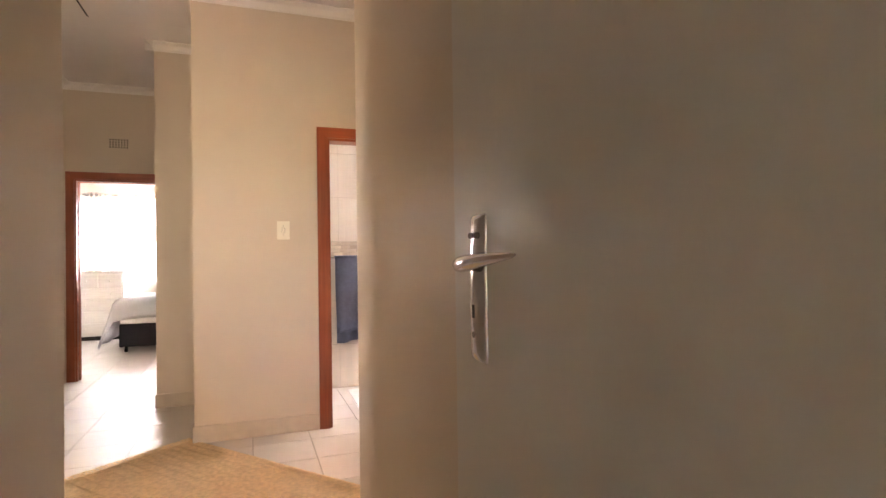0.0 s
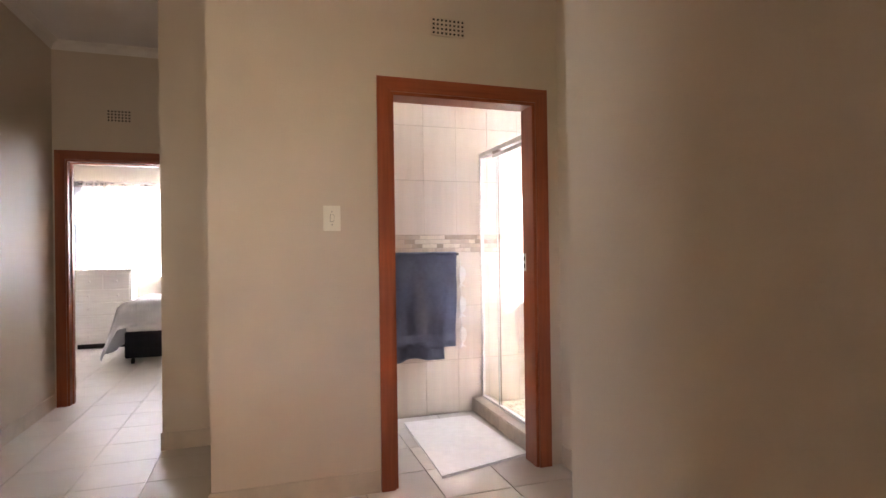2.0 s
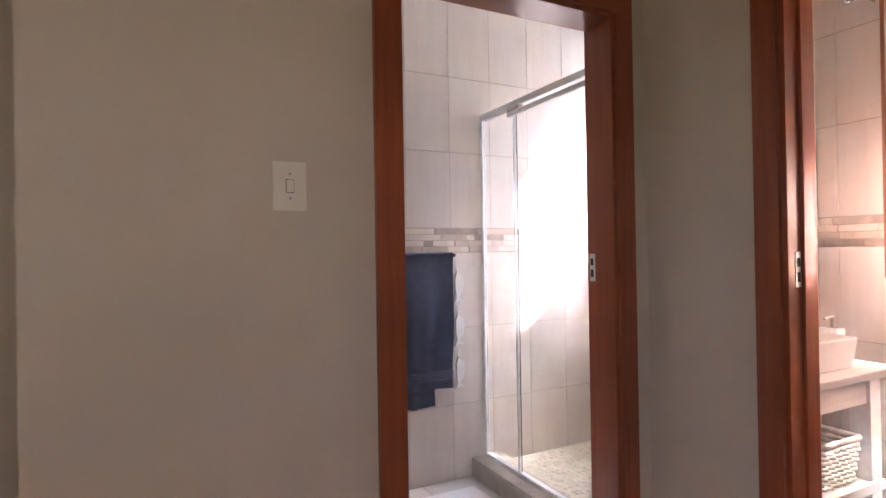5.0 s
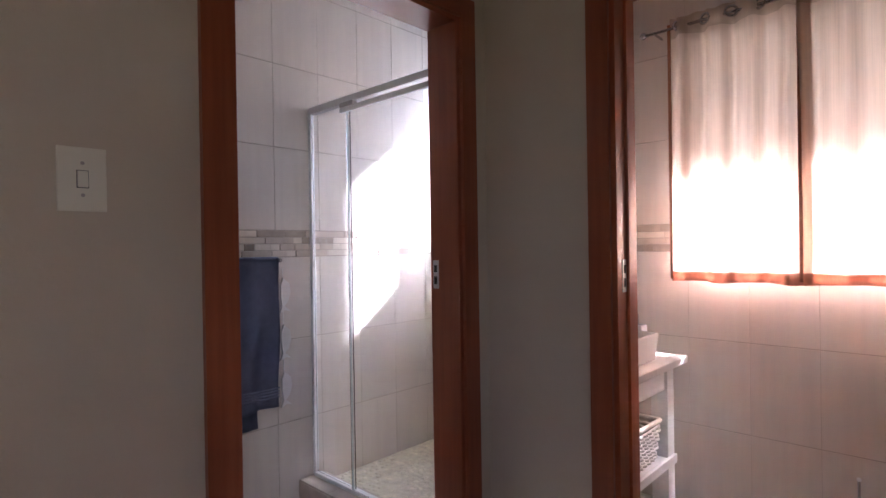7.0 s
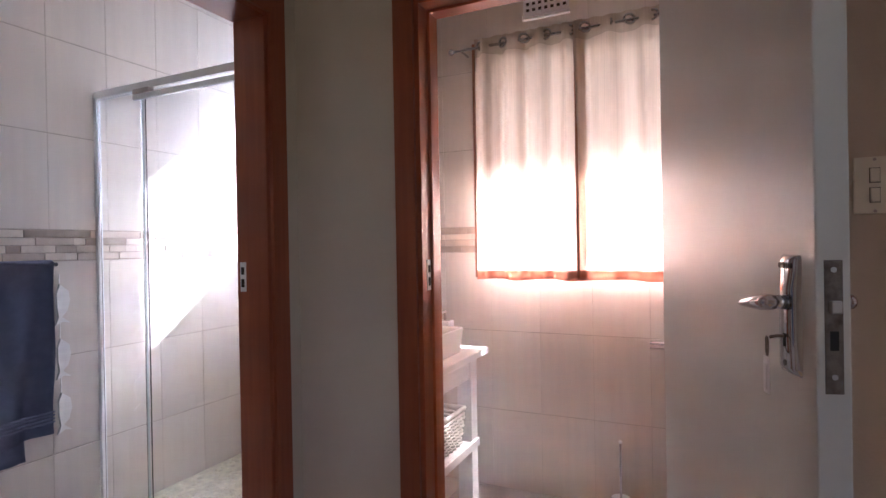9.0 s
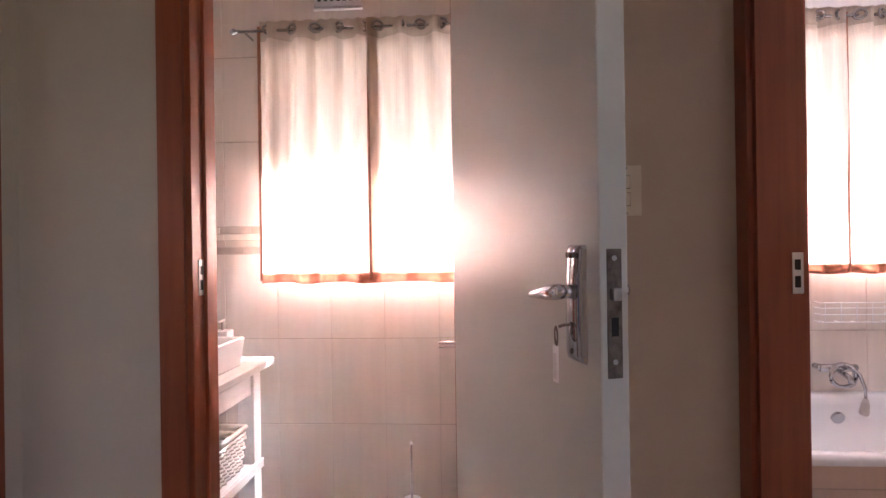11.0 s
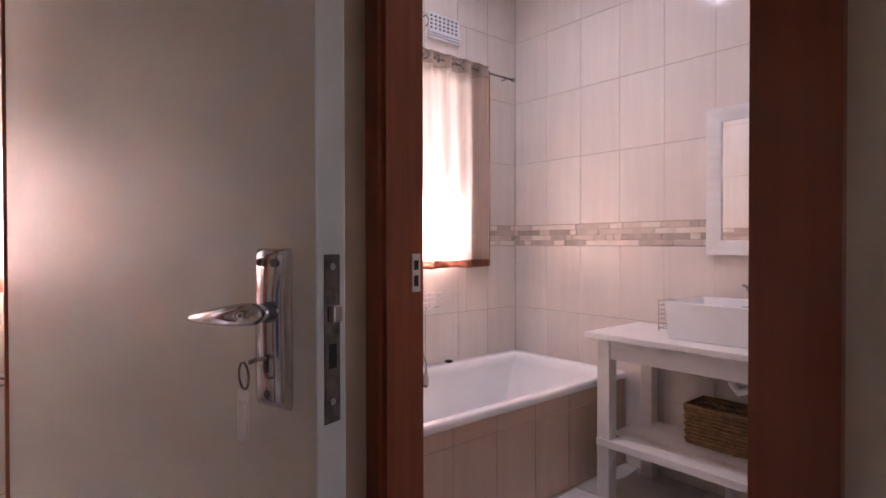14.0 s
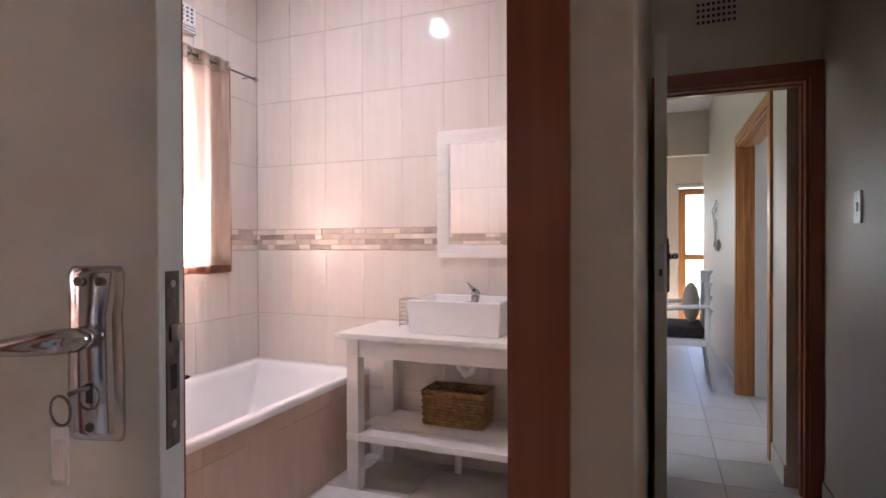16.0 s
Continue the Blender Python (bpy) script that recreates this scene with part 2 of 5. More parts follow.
def cut(rects, hole):
    """Rectangles less one hole."""
    out = []
    h0, h1, k0, k1 = hole
    for a0, a1, b0, b1 in rects:
        if h1 <= a0 or h0 >= a1 or k1 <= b0 or k0 >= b1:
            out.append((a0, a1, b0, b1))
            continue
        if a0 < h0:
            out.append((a0, h0, b0, b1))
        if h1 < a1:
            out.append((h1, a1, b0, b1))
        m0, m1 = max(a0, h0), min(a1, h1)
        if b0 < k0:
            out.append((m0, m1, b0, k0))
        if k1 < b1:
            out.append((m0, m1, k1, b1))
    return out


HIGH = 2.93


def wall(name, axis, a0, a1, u0, u1, holes=(), label="painted plaster wall", material=None, z1=HIGH):
    """A wall that fills a0..a1 across its axis and u0..u1 along it, with openings through it."""
    rects = [(u0, u1, 0.0, z1)]
    for h in holes:
        rects = cut(rects, h)
    bm = bmesh.new()
    for p0, p1, q0, q1 in rects:
        if axis == 'x':
            box(bm, a0, p0, q0, a1, p1, q1)
        else:
            box(bm, p0, a0, q0, p1, a1, q1)
    return structure(name, bm, material or PAINT, label)


# ---- the large structure ----
D1 = (0.685, 1.518)
D2 = (2.625, 3.395)
D3 = (0.705, 1.60)
DH = 2.03
DB = (-1.449, -0.63)
DBH = 1.995
D4 = (-0.18, 0.515)
D4H = 2.02
D5 = (-2.17, -0.77)
WIN_A = (2.50, 3.531, 1.13, 2.20)
WIN_B = (0.44, 1.30, 1.15, 2.22)
WIN_S = (4.60, 4.965, 1.40, 2.34)
WIN_BED = (-2.25, 0.25, 0.98, 2.10)
wall_shower_front = wall("wall_north", 'y', 3.87, 4.0, -0.17, 2.72, [(D1[0], D1[1], 0, DH)], "beige painted wall with a doorway to the shower room")
wall_east = wall("wall_east", 'x', 1.655, 1.79, 2.0, 3.87, [(D2[0], D2[1], 0, DH)], "beige painted wall with a doorway to the washroom")
wall_bath_front = wall("wall_south", 'y', 1.80, 1.91, 0.527, 1.655, [(D3[0], D3[1], 0, DH)], "beige painted wall with a doorway to the bathroom")
wall_divider = wall("wall_divider", 'y', 1.80, 2.0, 1.655, 2.89, (), "tiled wall between the washroom and the bathroom")
wall_corridor = wall("wall_corridor_east", 'x', 0.527, 0.64, -0.22, 1.80, (), "beige painted corridor wall")
wall_corridor_w = wall("wall_corridor_west", 'x', -0.36, -0.23, -0.22, 1.497, (), "beige painted corridor wall")
# The opening is added, out of view, to let the lobby's fill lamp in.
wall_lobby_s = wall("wall_lobby_south", 'y', 1.367, 1.497, -1.70, -0.36, [(-1.40, -0.50, 0.9, 2.1)])
wall_west = wall("wall_west", 'x', -1.70, -1.53, 1.367, 6.26, [], "beige painted wall")
wall_step = wall("wall_step", 'x', -0.17, -0.05, 4.0, 4.90)
wall_column = wall("wall_column", 'y', 4.90, 5.08, -0.535, 0.45)
wall_shower_n = wall("wall_shower_back", 'y', 4.995, 5.125, 0.45, 2.72, (), "cream tiled shower wall with a mosaic band")
wall_passage = wall("wall_passage", 'x', -0.535, -0.41, 5.08, 6.26)
wall_bedroom = wall("wall_bedroom", 'y', 6.26, 6.40, -3.2, 1.2, [(DB[0], DB[1], 0, DBH)], "beige painted wall with a doorway to the bedroom")
wall_bed_return = wall("wall_bedroom_return", 'x', -1.70, -1.56, 6.40, 6.85)
wall_bed_w = wall("wall_bedroom_west", 'x', -3.2, -3.06, 6.40, 9.80)
wall_bed_e = wall("wall_bedroom_east", 'x', 1.06, 1.2, 6.40, 9.80)
wall_bed_n = wall("wall_bedroom_window", 'y', 9.80, 9.98, -3.2, 1.2, [WIN_BED], "pale wall with a wide window behind sheer curtains")
wall_wash_e = wall("wall_washroom_window", 'x', 2.72, 2.88, 2.0, 5.125, [WIN_A, WIN_S], "tiled outside wall with curtained window")
wall_bath_e = wall("wall_bathroom_window", 'x', 2.89, 3.05, -0.14, 2.0, [WIN_B], "tiled outside wall with curtained window")
wall_bath_s = wall("wall_bathroom_back", 'y', -0.14, 0.0, 0.64, 2.89, (), "cream tiled bathroom wall with a mosaic band")
wall_shower_w = wall("wall_shower_west", 'x', 0.45, 0.58, 4.0, 4.995, (), "tiled shower room wall")
wall_door4 = wall("wall_corridor_end", 'y', -0.36, -0.22, -0.36, 0.74, [(D4[0], D4[1], 0, D4H)], "shaded wall with a doorway to the sitting room")
wall_hall_w = wall("wall_hall_west", 'x', -0.245, -0.105, -3.0, -0.36, [(D5[0], D5[1], 0, DH)], "white painted wall of the sitting room")
wall_hall_w2 = wall("wall_hall_west_far", 'x', -0.245, -0.105, -5.75, -3.0, [], "white painted wall of the sitting room")
# Its opening is added, out of view, for light on the west wall.
wall_hall_e = wall("wall_hall_east", 'x', 2.6, 2.74, -6.4, -0.22, [(-1.95, -0.65, 0.9, 2.1)], "white painted wall of the sitting room")
wall_hall_n = wall("wall_hall_north", 'y', -0.36, -0.22, 0.74, 2.6)
wall_hall_s = wall("wall_hall_south", 'y', -6.54, -6.4, -1.34, 2.74, [(-0.66, 0.20, 0.0, 2.1), (1.2, 2.3, 0.9, 2.1)], "white far wall with a glazed door")
wall_alcove_n = wall("wall_alcove_north", 'y', -5.75, -5.61, -1.34, -0.245, (), "white painted wall of the sitting room")
wall_alcove_w = wall("wall_alcove_west", 'x', -1.34, -1.20, -6.4, -5.75, (), "white painted wall of the sitting room")
# The opening in this unseen wall is added to brighten the side room.
wall_side = wall("wall_side_room", 'x', -1.6, -1.46, -3.0, -0.36, [(-2.25, -1.25, 0.9, 2.1)])
wall_side_n = wall("wall_side_room_north", 'y', -0.50, -0.36, -1.46, -0.245)
wall_side_s = wall("wall_side_room_south", 'y', -3.14, -3.0, -1.6, -0.245)
bulkhead = structure("wall_bulkhead", boxes((-0.10, -5.0, 2.37, 2.6, -4.86, HIGH)), PAINT, "cream bulkhead over the opening of the sitting room")
ceiling = structure("ceiling", boxes((-3.3, -6.6, HIGH, 3.25, 10.0, HIGH + 0.12)), CEIL, "white painted ceiling board", "ceiling")
floor_base = structure("floor", boxes((-3.3, -6.6, -0.2, 3.2, 10.0, -0.006)), GROUT, "pale square ceramic floor tiles with dark joints", "floor")
ground = structure("ground", boxes((-2000, -2000, -0.6, 2000, 2000, -0.3)), GREEN, "grassy ground outside", "ground")
# Unseen overhangs, sized so sun reaches only the lower half of the curtains.
shade_eave_1 = structure("roof", boxes((2.88, 2.0, 2.36, 3.68, 4.0, 2.44)), ROOF, "unseen roof overhang placed to shade the upper curtains", "roof")
shade_eave_2 = structure("roof", boxes((3.05, -0.6, 2.36, 3.95, 2.0, 2.44)), ROOF, "unseen roof overhang placed to shade the upper curtains", "roof")
# Added out of view, long enough to block sun from the added window.
sun_block = structure("roof", boxes((2.74, -4.0, 2.36, 4.9, -0.3, 2.44)), ROOF, "unseen roof added to keep the sun out of the sitting room", "roof")

opening_light("sky_washroom", (2.92, 3.0, 1.66), (0, 3.0, 1.4), 1.0, 1.03, 0.56, (0.90, 0.94, 1.0))
opening_light("sky_bathroom", (3.075, 0.85, 1.66), (0, 0.85, 1.4), 0.9, 1.03, 1.15, (0.90, 0.94, 1.0))
opening_light("sky_shower", (2.92, 4.78, 1.93), (0, 4.78, 1.4), 0.34, 0.8, 0.8, (0.76, 0.89, 1.0))
opening_light("sky_bedroom", (-1.0, 10.0, 1.55), (-1.0, 0, 1.0), 2.4, 1.1, 17, (0.90, 0.94, 1.0))
# Warm fill lamp added to brighten the lobby; no source is known there.
opening_light("fill_lobby", (-0.95, 1.345, 1.5), (-0.6, 6, 1.3), 0.95, 1.15, 0.35, (1.0, 0.80, 0.57))
opening_light("sky_hall", (1.2, -6.56, 1.3), (0.9, 0, 1.2), 2.2, 1.6, 0.28, (0.66, 0.84, 1.0))
# Fill lamp added to light the sitting room's west wall and door jamb.
opening_light("fill_hall_side", (2.62, -1.3, 1.5), (0, -2.2, 1.1), 1.2, 1.1, 0.19, (0.80, 0.95, 1.0))
# Lamp added so the side room shows white through its doorway.
opening_light("fill_side_room", (-1.48, -1.75, 1.5), (0, -1.75, 1.2), 0.9, 1.1, 0.6, (0.92, 0.95, 1.0))
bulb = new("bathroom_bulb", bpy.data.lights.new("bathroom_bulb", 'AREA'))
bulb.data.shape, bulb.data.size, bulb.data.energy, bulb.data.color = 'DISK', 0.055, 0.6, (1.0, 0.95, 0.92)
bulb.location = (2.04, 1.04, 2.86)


# ---- trims of the setting ----
def skirting(axis, at, sign, u0, u1, h=0.11):
    d0, d1 = sorted((at, at + 0.011 * sign))
    if axis == 'x':
        b = (d0, u0, 0.0, d1, u1, h)
    else:
        b = (u0, d0, 0.0, u1, d1, h)
    structure("baseboard", boxes(b, bevel=0.002), SKIRT, "beige tile skirting along the wall", "skirting")


for a in (('y', 3.87, -1, -0.181, 0.612), ('x', 1.655, -1, 3.465, 3.859), ('x', 1.655, -1, 1.93, 2.56),
          ('x', 0.527, -1, -0.2, 1.921), ('x', -0.23, 1, -0.2, 1.497), ('x', -0.17, -1, 3.87, 4.889),
          ('y', 4.90, -1, -0.546, -0.17), ('x', -0.535, -1, 4.889, 6.249), ('x', -1.53, 1, 1.497, 6.249), ('y', 1.497, 1, -1.519, -0.23),
          ('y', 6.26, -1, -0.56, -0.535), ('x', -1.56, 1, 6.40, 6.85), ('y', 9.80, -1, -3.06, 1.06), ('x', -0.105, 1, -0.70, -0.36),
          ('x', -0.105, 1, -3.0, -2.25)):
    skirting(*a)


def cornice(axis, at, sign, u0, u1):
    """A small coved cornice: a swept profile between wall and ceiling."""
    prof = [(0, 0.065), (0.006, 0.065), (0.010, 0.05), (0.026, 0.022), (0.05, 0.010), (0.062, 0.006), (0.062, 0.0), (0.0, 0.0)]
    bm = bmesh.new()
    ends = []
    for u in (u0, u1):
        ends.append([bm.verts.new((at + sign * d, u, HIGH - z) if axis == 'x' else (u, at + sign * d, HIGH - z)) for d, z in prof])
    n = len(prof)
    for i in range(n):
        bm.faces.new((ends[0][i], ends[0][(i + 1) % n], ends[1][(i + 1) % n], ends[1][i]))
    bm.faces.new(ends[0])
    bm.faces.new(ends[1][::-1])
    structure("trim", bm, CORN, "white plaster cornice under the ceiling", "cornice")


for a in (('y', 3.87, -1, -0.232, 1.655), ('x', 1.655, -1, 1.91, 3.87), ('x', 0.527, -1, -0.22, 1.972), ('y', 1.91, 1, 0.465, 1.655),
          ('x', -0.23, 1, -0.22, 1.557), ('x', -0.17, -1, 3.808, 4.90), ('y', 4.90, -1, -0.597, -0.17), ('x', -0.535, -1, 4.838, 6.26),
          ('y', 6.26, -1, -1.53, -0.535), ('x', -1.53, 1, 1.497, 6.26), ('y', 1.497, 1, -1.53, -0.168), ('y', -0.22, 1, -0.23, 0.527)):
    cornice(*a)

hatch = thing("ceiling_hatch", -0.555, 4.15, HIGH, 0, "white ceiling hatch with a thin dark gap round its board", "hatch")
part("panel", boxes((-0.33, -0.33, -0.012, 0.33, 0.33, 0.0), bevel=0.003), CEIL, hatch)
part("gap", boxes((-0.345, 0.331, -0.006, 0.345, 0.339, 0), (-0.345, -0.339, -0.006, 0.345, -0.331, 0), (-0.345, -0.331, -0.006, -0.331, 0.331, 0),
                  (0.331, -0.331, -0.006, 0.345, 0.331, 0)), DARK, hatch)


def mitre(bm, p, depth, axis, at, sign):
    """A flat board from four plan points (u, z), with a stepped, rounded front."""
    for d0, d1, k in ((0.0, depth * 0.6, 0.0), (depth * 0.6, depth, 0.12)):
        rings = []
        for d, s in ((d0, k * 0.5), (d1, k)):
            ring = []
            for i, (u, z) in enumerate(p):
                uu, zz = u, z
                ring.append(bm.verts.new((at + sign * d, uu, zz) if axis == 'x' else (uu, at + sign * d, zz)))
            rings.append(ring)
        for i in range(4):
            bm.faces.new((rings[0][i], rings[0][(i + 1) % 4], rings[1][(i + 1) % 4], rings[1][i]))
        bm.faces.new(rings[0])
        bm.faces.new(rings[1][::-1])
    return bm


def door_frame(name, axis, near, far, u0, u1, h, label, strike=0, w=0.072, clip=(-9, 9), inside=0.3, stops=True):
    """Jamb linings, stops and mitred casings on both faces of a wall."""
    fr = tagged(new(name), label, "door frame", kind="structure")
    t = 0.024
    lo, hi = sorted((near, far))

    def slab(a0, a1, p0, p1, q0, q1):
        return (a0, p0, q0, a1, p1, q1) if axis == 'x' else (p0, a0, q0, p1, a1, q1)
    a0, a1 = lo - 0.003, hi + 0.003
    part("jamb", boxes(slab(a0, a1, u0, u0 + t, 0, h), bevel=0.002), WOOD, fr)
    part("jamb", boxes(slab(a0, a1, u1 - t, u1, 0, h), bevel=0.002), WOOD, fr)
    part("head", boxes(slab(a0, a1, u0 + t, u1 - t, h - t, h), bevel=0.002), WOOD_H, fr)
    mid = (lo + hi) / 2
    if stops:
        part("stop", boxes(slab(mid - 0.01, mid + 0.03, u0 + t, u0 + t + 0.010, 0, h - t), bevel=0.002), WOOD, fr)
        part("stop", boxes(slab(mid - 0.01, mid + 0.03, u1 - t - 0.010, u1 - t, 0, h - t), bevel=0.002), WOOD, fr)
        part("stop", boxes(slab(mid - 0.01, mid + 0.03, u0 + t + 0.010, u1 - t - 0.010, h - t - 0.010, h - t), bevel=0.002), WOOD_H, fr)
    for at, sign in ((lo, -1), (hi, 1)):
        i0, i1, ih = u0 + 0.008, u1 - 0.008, h - 0.008
        o0, o1, oh = max(clip[0], i0 - w), min(clip[1], i1 + w), ih + w
        sides = (("casing", WOOD, [(o0, 0), (i0, 0), (i0, ih), (o0, oh)]), ("casing", WOOD, [(i1, 0), (o1, 0), (o1, oh), (i1, ih)]),
                 ("casing", WOOD_H, [(o0, oh), (i0, ih), (i1, ih), (o1, oh)]))
        for nm, m, p in sides:
            bm = mitre(bmesh.new(), p, 0.016, axis, at, sign)
            part(nm, bm, m, fr)
    if strike:
        us = u1 - t if strike > 0 else u0 + t
        sg = -1 if strike > 0 else 1
        s0, s1 = sorted((us, us + 0.0025 * sg))
        m0 = near + (far - near) * inside
        sp = part("strike_plate", boxes(slab(m0 - 0.013, m0 + 0.013, s0, s1, 1.085, 1.185), bevel=0.0008), STEEL, fr, "chrome strike plate")
        h0, h1 = sorted((us + 0.0012 * sg, us + 0.0032 * sg))
        part("strike_hole", boxes(slab(m0 - 0.006, m0 + 0.008, h0, h1, 1.143, 1.168)), DARK, sp)
        part("strike_hole", boxes(slab(m0 - 0.006, m0 + 0.008, h0, h1, 1.100, 1.128)), DARK, sp)
    return fr


door_frame("door_frame_1", 'y', 3.87, 4.0, D1[0] - 0.0, D1[1], DH, "reddish brown varnished wooden door frame of the shower room", 1, inside=0.82, stops=False)
door_frame("door_frame_2", 'x', 1.655, 1.79, D2[0], D2[1], DH, "reddish brown varnished wooden door frame of the washroom", 1)
door_frame("door_frame_3", 'y', 1.91, 1.80, D3[0], D3[1], DH, "reddish brown varnished wooden door frame of the bathroom", 1, w=0.09, clip=(-9, 1.653), inside=0.82, stops=False)
door_frame("door_frame_4", 'y', -0.22, -0.36, D4[0], D4[1], D4H, "dark wooden door frame at the corridor's end", 0, clip=(-0.228, 0.525))
door_frame("door_frame_5", 'y', 6.26, 6.40, DB[0], DB[1], DBH, "reddish brown wooden door frame of the bedroom", 0, clip=(-1.526, 9))
side_frame = door_frame("door_frame_6", 'x', -0.105, -0.245, D5[0], D5[1], DH, "wooden door frame in the sitting room, its sunlit orange put into the colour", 0)
# Orange in place of the brown wood: the frame's sunlit look as colour.
for piece in side_frame.children:
    piece.data.materials[0] = PINE


# ---- doors ----
def door_leaf(name, x, y, rz, L, H, label, key=False, worn=True, droop=0.0, lz=0.0, inset=0.058, levers=(-1, 1), reach=1.0, tall=1.0, lift=0.0, wide=1.28):
    """A flush leaf hinged at its base point, lying along its own +x."""
    d = thing(name, x, y, 0.012, rz, label, "door")
    fittings = []
    part("panel", boxes((0, -0.02, 0, L, 0.02, H), bevel=0.0025), LEAF, d)
    lock = part("lock_faceplate", boxes((L - 0.001, -0.0105, 1.024, L + 0.0012, 0.0105, 1.190), bevel=0.0006), WORN if worn else BRUSHED, d, "worn brown steel lock faceplate")
    fittings.append(lock)
    part("latch", boxes((L + 0.0012, -0.006, 1.124, L + 0.0095, 0.006, 1.140), bevel=0.002), BRUSHED, lock)
    part("bolt_slot", boxes((L + 0.0008, -0.005, 1.078, L + 0.0017, 0.005, 1.102)), DARK, lock)
    for pz in (1.178, 1.045):
        part("screw", rod(bmesh.new(), (L + 0.0005, 0, pz), (L + 0.002, 0, pz), 0.0035, 10), BRUSHED, lock)
    cx = L - inset
    for s in (-1, 1):
        y0 = 0.02 * s
        bm = bmesh.new()
        prof = [(-0.018, 0.0), (-0.0175, 0.004), (-0.013, 0.0085), (-0.006, 0.0105), (0.006, 0.0105), (0.013, 0.0085), (0.0175, 0.004), (0.018, 0.0)]
        rings = [[bm.verts.new((cx + px * k * wide, y0 + s * py * kk, 1.13 + (z - 1.13) * tall)) for px, py in prof]
                 for z, k, kk in ((1.040, 0.86, 0.1), (1.043, 0.96, 0.75), (1.05, 1, 1), (1.105, 1, 1), (1.15, 0.93, 1.0), (1.168, 1, 0.8), (1.185, 1, 0.75), (1.19, 0.94, 0.6), (1.192, 0.86, 0.1))]
        for a, b in zip(rings, rings[1:]):
            for i in range(len(prof) - 1):
                bm.faces.new((a[i], a[i + 1], b[i + 1], b[i]))
        bm.faces.new(rings[0])
        bm.faces.new(rings[-1][::-1])
        plate = part("handle_plate", bm, CHROME, d, "polished chrome handle plate", smooth=True)
        fittings.append(plate)
        if s not in levers:
            continue
        bm = bmesh.new()
        rod(bm, (cx, y0 + s * 0.008, 1.132 + lz), (cx, y0 + s * 0.022, 1.132 + lz), 0.0095, 16)
        way = ((0.012, 0.034, 0.004), (0.004, 0.036, 0.0105), (-0.012, 0.038, 0.0115), (-0.035, 0.040, 0.0105), (-0.06, 0.041, 0.0082), (-0.085, 0.040, 0.0058), (-0.103, 0.038, 0.0036), (-0.108, 0.0375, 0.0015))
        tube(bm, [(cx + a * reach, y0 + s * (o - 0.009), 1.132 + lz + droop * a / 0.108) for a, o, r in way], [r for a, o, r in way], 12)
        part("lever", bm, CHROME, plate, "chrome lever handle", smooth=True)
        for px, pz in ((-0.010, 1.182), (0.010, 1.182), (0.0, 1.05)):
            sc = part("screw", rod(bmesh.new(), (cx + px, y0 + s * 0.006, pz), (cx + px, y0 + s * 0.0112, pz), 0.0042, 12), WORN, plate)
        part("keyhole", boxes((cx - 0.003, min(y0 + s * 0.009, y0 + s * 0.0112), 1.072, cx + 0.003, max(y0 + s * 0.009, y0 + s * 0.0112), 1.090)), DARK, plate)
    for ob in fittings:
        ob.location.z += lift
    for hz in (0.22, 1.02, 1.80):
        bm = bmesh.new()
        rod(bm, (-0.004, 0.022, hz - 0.05), (-0.004, 0.022, hz + 0.05), 0.006, 10)
        part("hinge", bm, BRUSHED, d)
    if key:
        yk = -0.031
        bm = bmesh.new()
        tube(bm, [(cx, yk, 1.086), (cx - 0.003, yk - 0.008, 1.086), (cx - 0.009, yk - 0.014, 1.083)], 0.0022, 8)
        k = part("key", bm, WORN, d, "dull steel key in the lock")
        bm = bmesh.new()
        n = 18
        c = Vector((cx - 0.014, yk - 0.016, 1.070))
        tube(bm, [c + Vector((0.013 * math.cos(2 * math.pi * i / n), -0.004 * math.cos(2 * math.pi * i / n), 0.013 * math.sin(2 * math.pi * i / n))) for i in range(n + 1)], 0.0013, 6)
        part("key_ring", bm, WORN, k)
        bm = boxes((cx - 0.022, yk - 0.018, 1.005, cx - 0.006, yk - 0.016, 1.056), bevel=0.004 * 0.2)
        tag = part("key_tag", bm, CLEAR, k, "clear plastic key tag")
        part("tag_label", boxes((cx - 0.018, yk - 0.0195, 1.011, cx - 0.010, yk - 0.0182, 1.046)), PVC, k, "pale paper slip")
    return d


a2 = math.degrees(math.atan2(2.421 - 2.636, 0.918 - 1.645))
door_leaf("door_1", 1.645, 2.636, a2, 0.757, 2.0, "off-white painted flush door standing open into the lobby, key in its lock", key=True, droop=0.012, tall=1.06, inset=0.060, wide=1.5)
door_leaf("door_2", 0.484, -0.20, 90.0, 0.994, 1.935, "off-white painted flush door folded back along the corridor wall", worn=False, lz=0.012, droop=-0.012, inset=0.095, levers=(1,), reach=1.45, tall=1.30, lift=0.025)
sd = thing("door_3", -0.225, D5[0] + 0.05, 0.012, 160, "white painted door standing open in the sitting room doorway", "door")
part("panel", boxes((0, -0.02, 0, 0.76, 0.02, 2.0), bevel=0.0025), LEAF, sd)
bm = bmesh.new()
rod(bm, (0.70, -0.02, 1.05), (0.70, -0.06, 1.05), 0.009)
rod(bm, (0.71, -0.055, 1.05), (0.60, -0.055, 1.05), 0.008)
part("door_handle", bm, CHROME, sd)


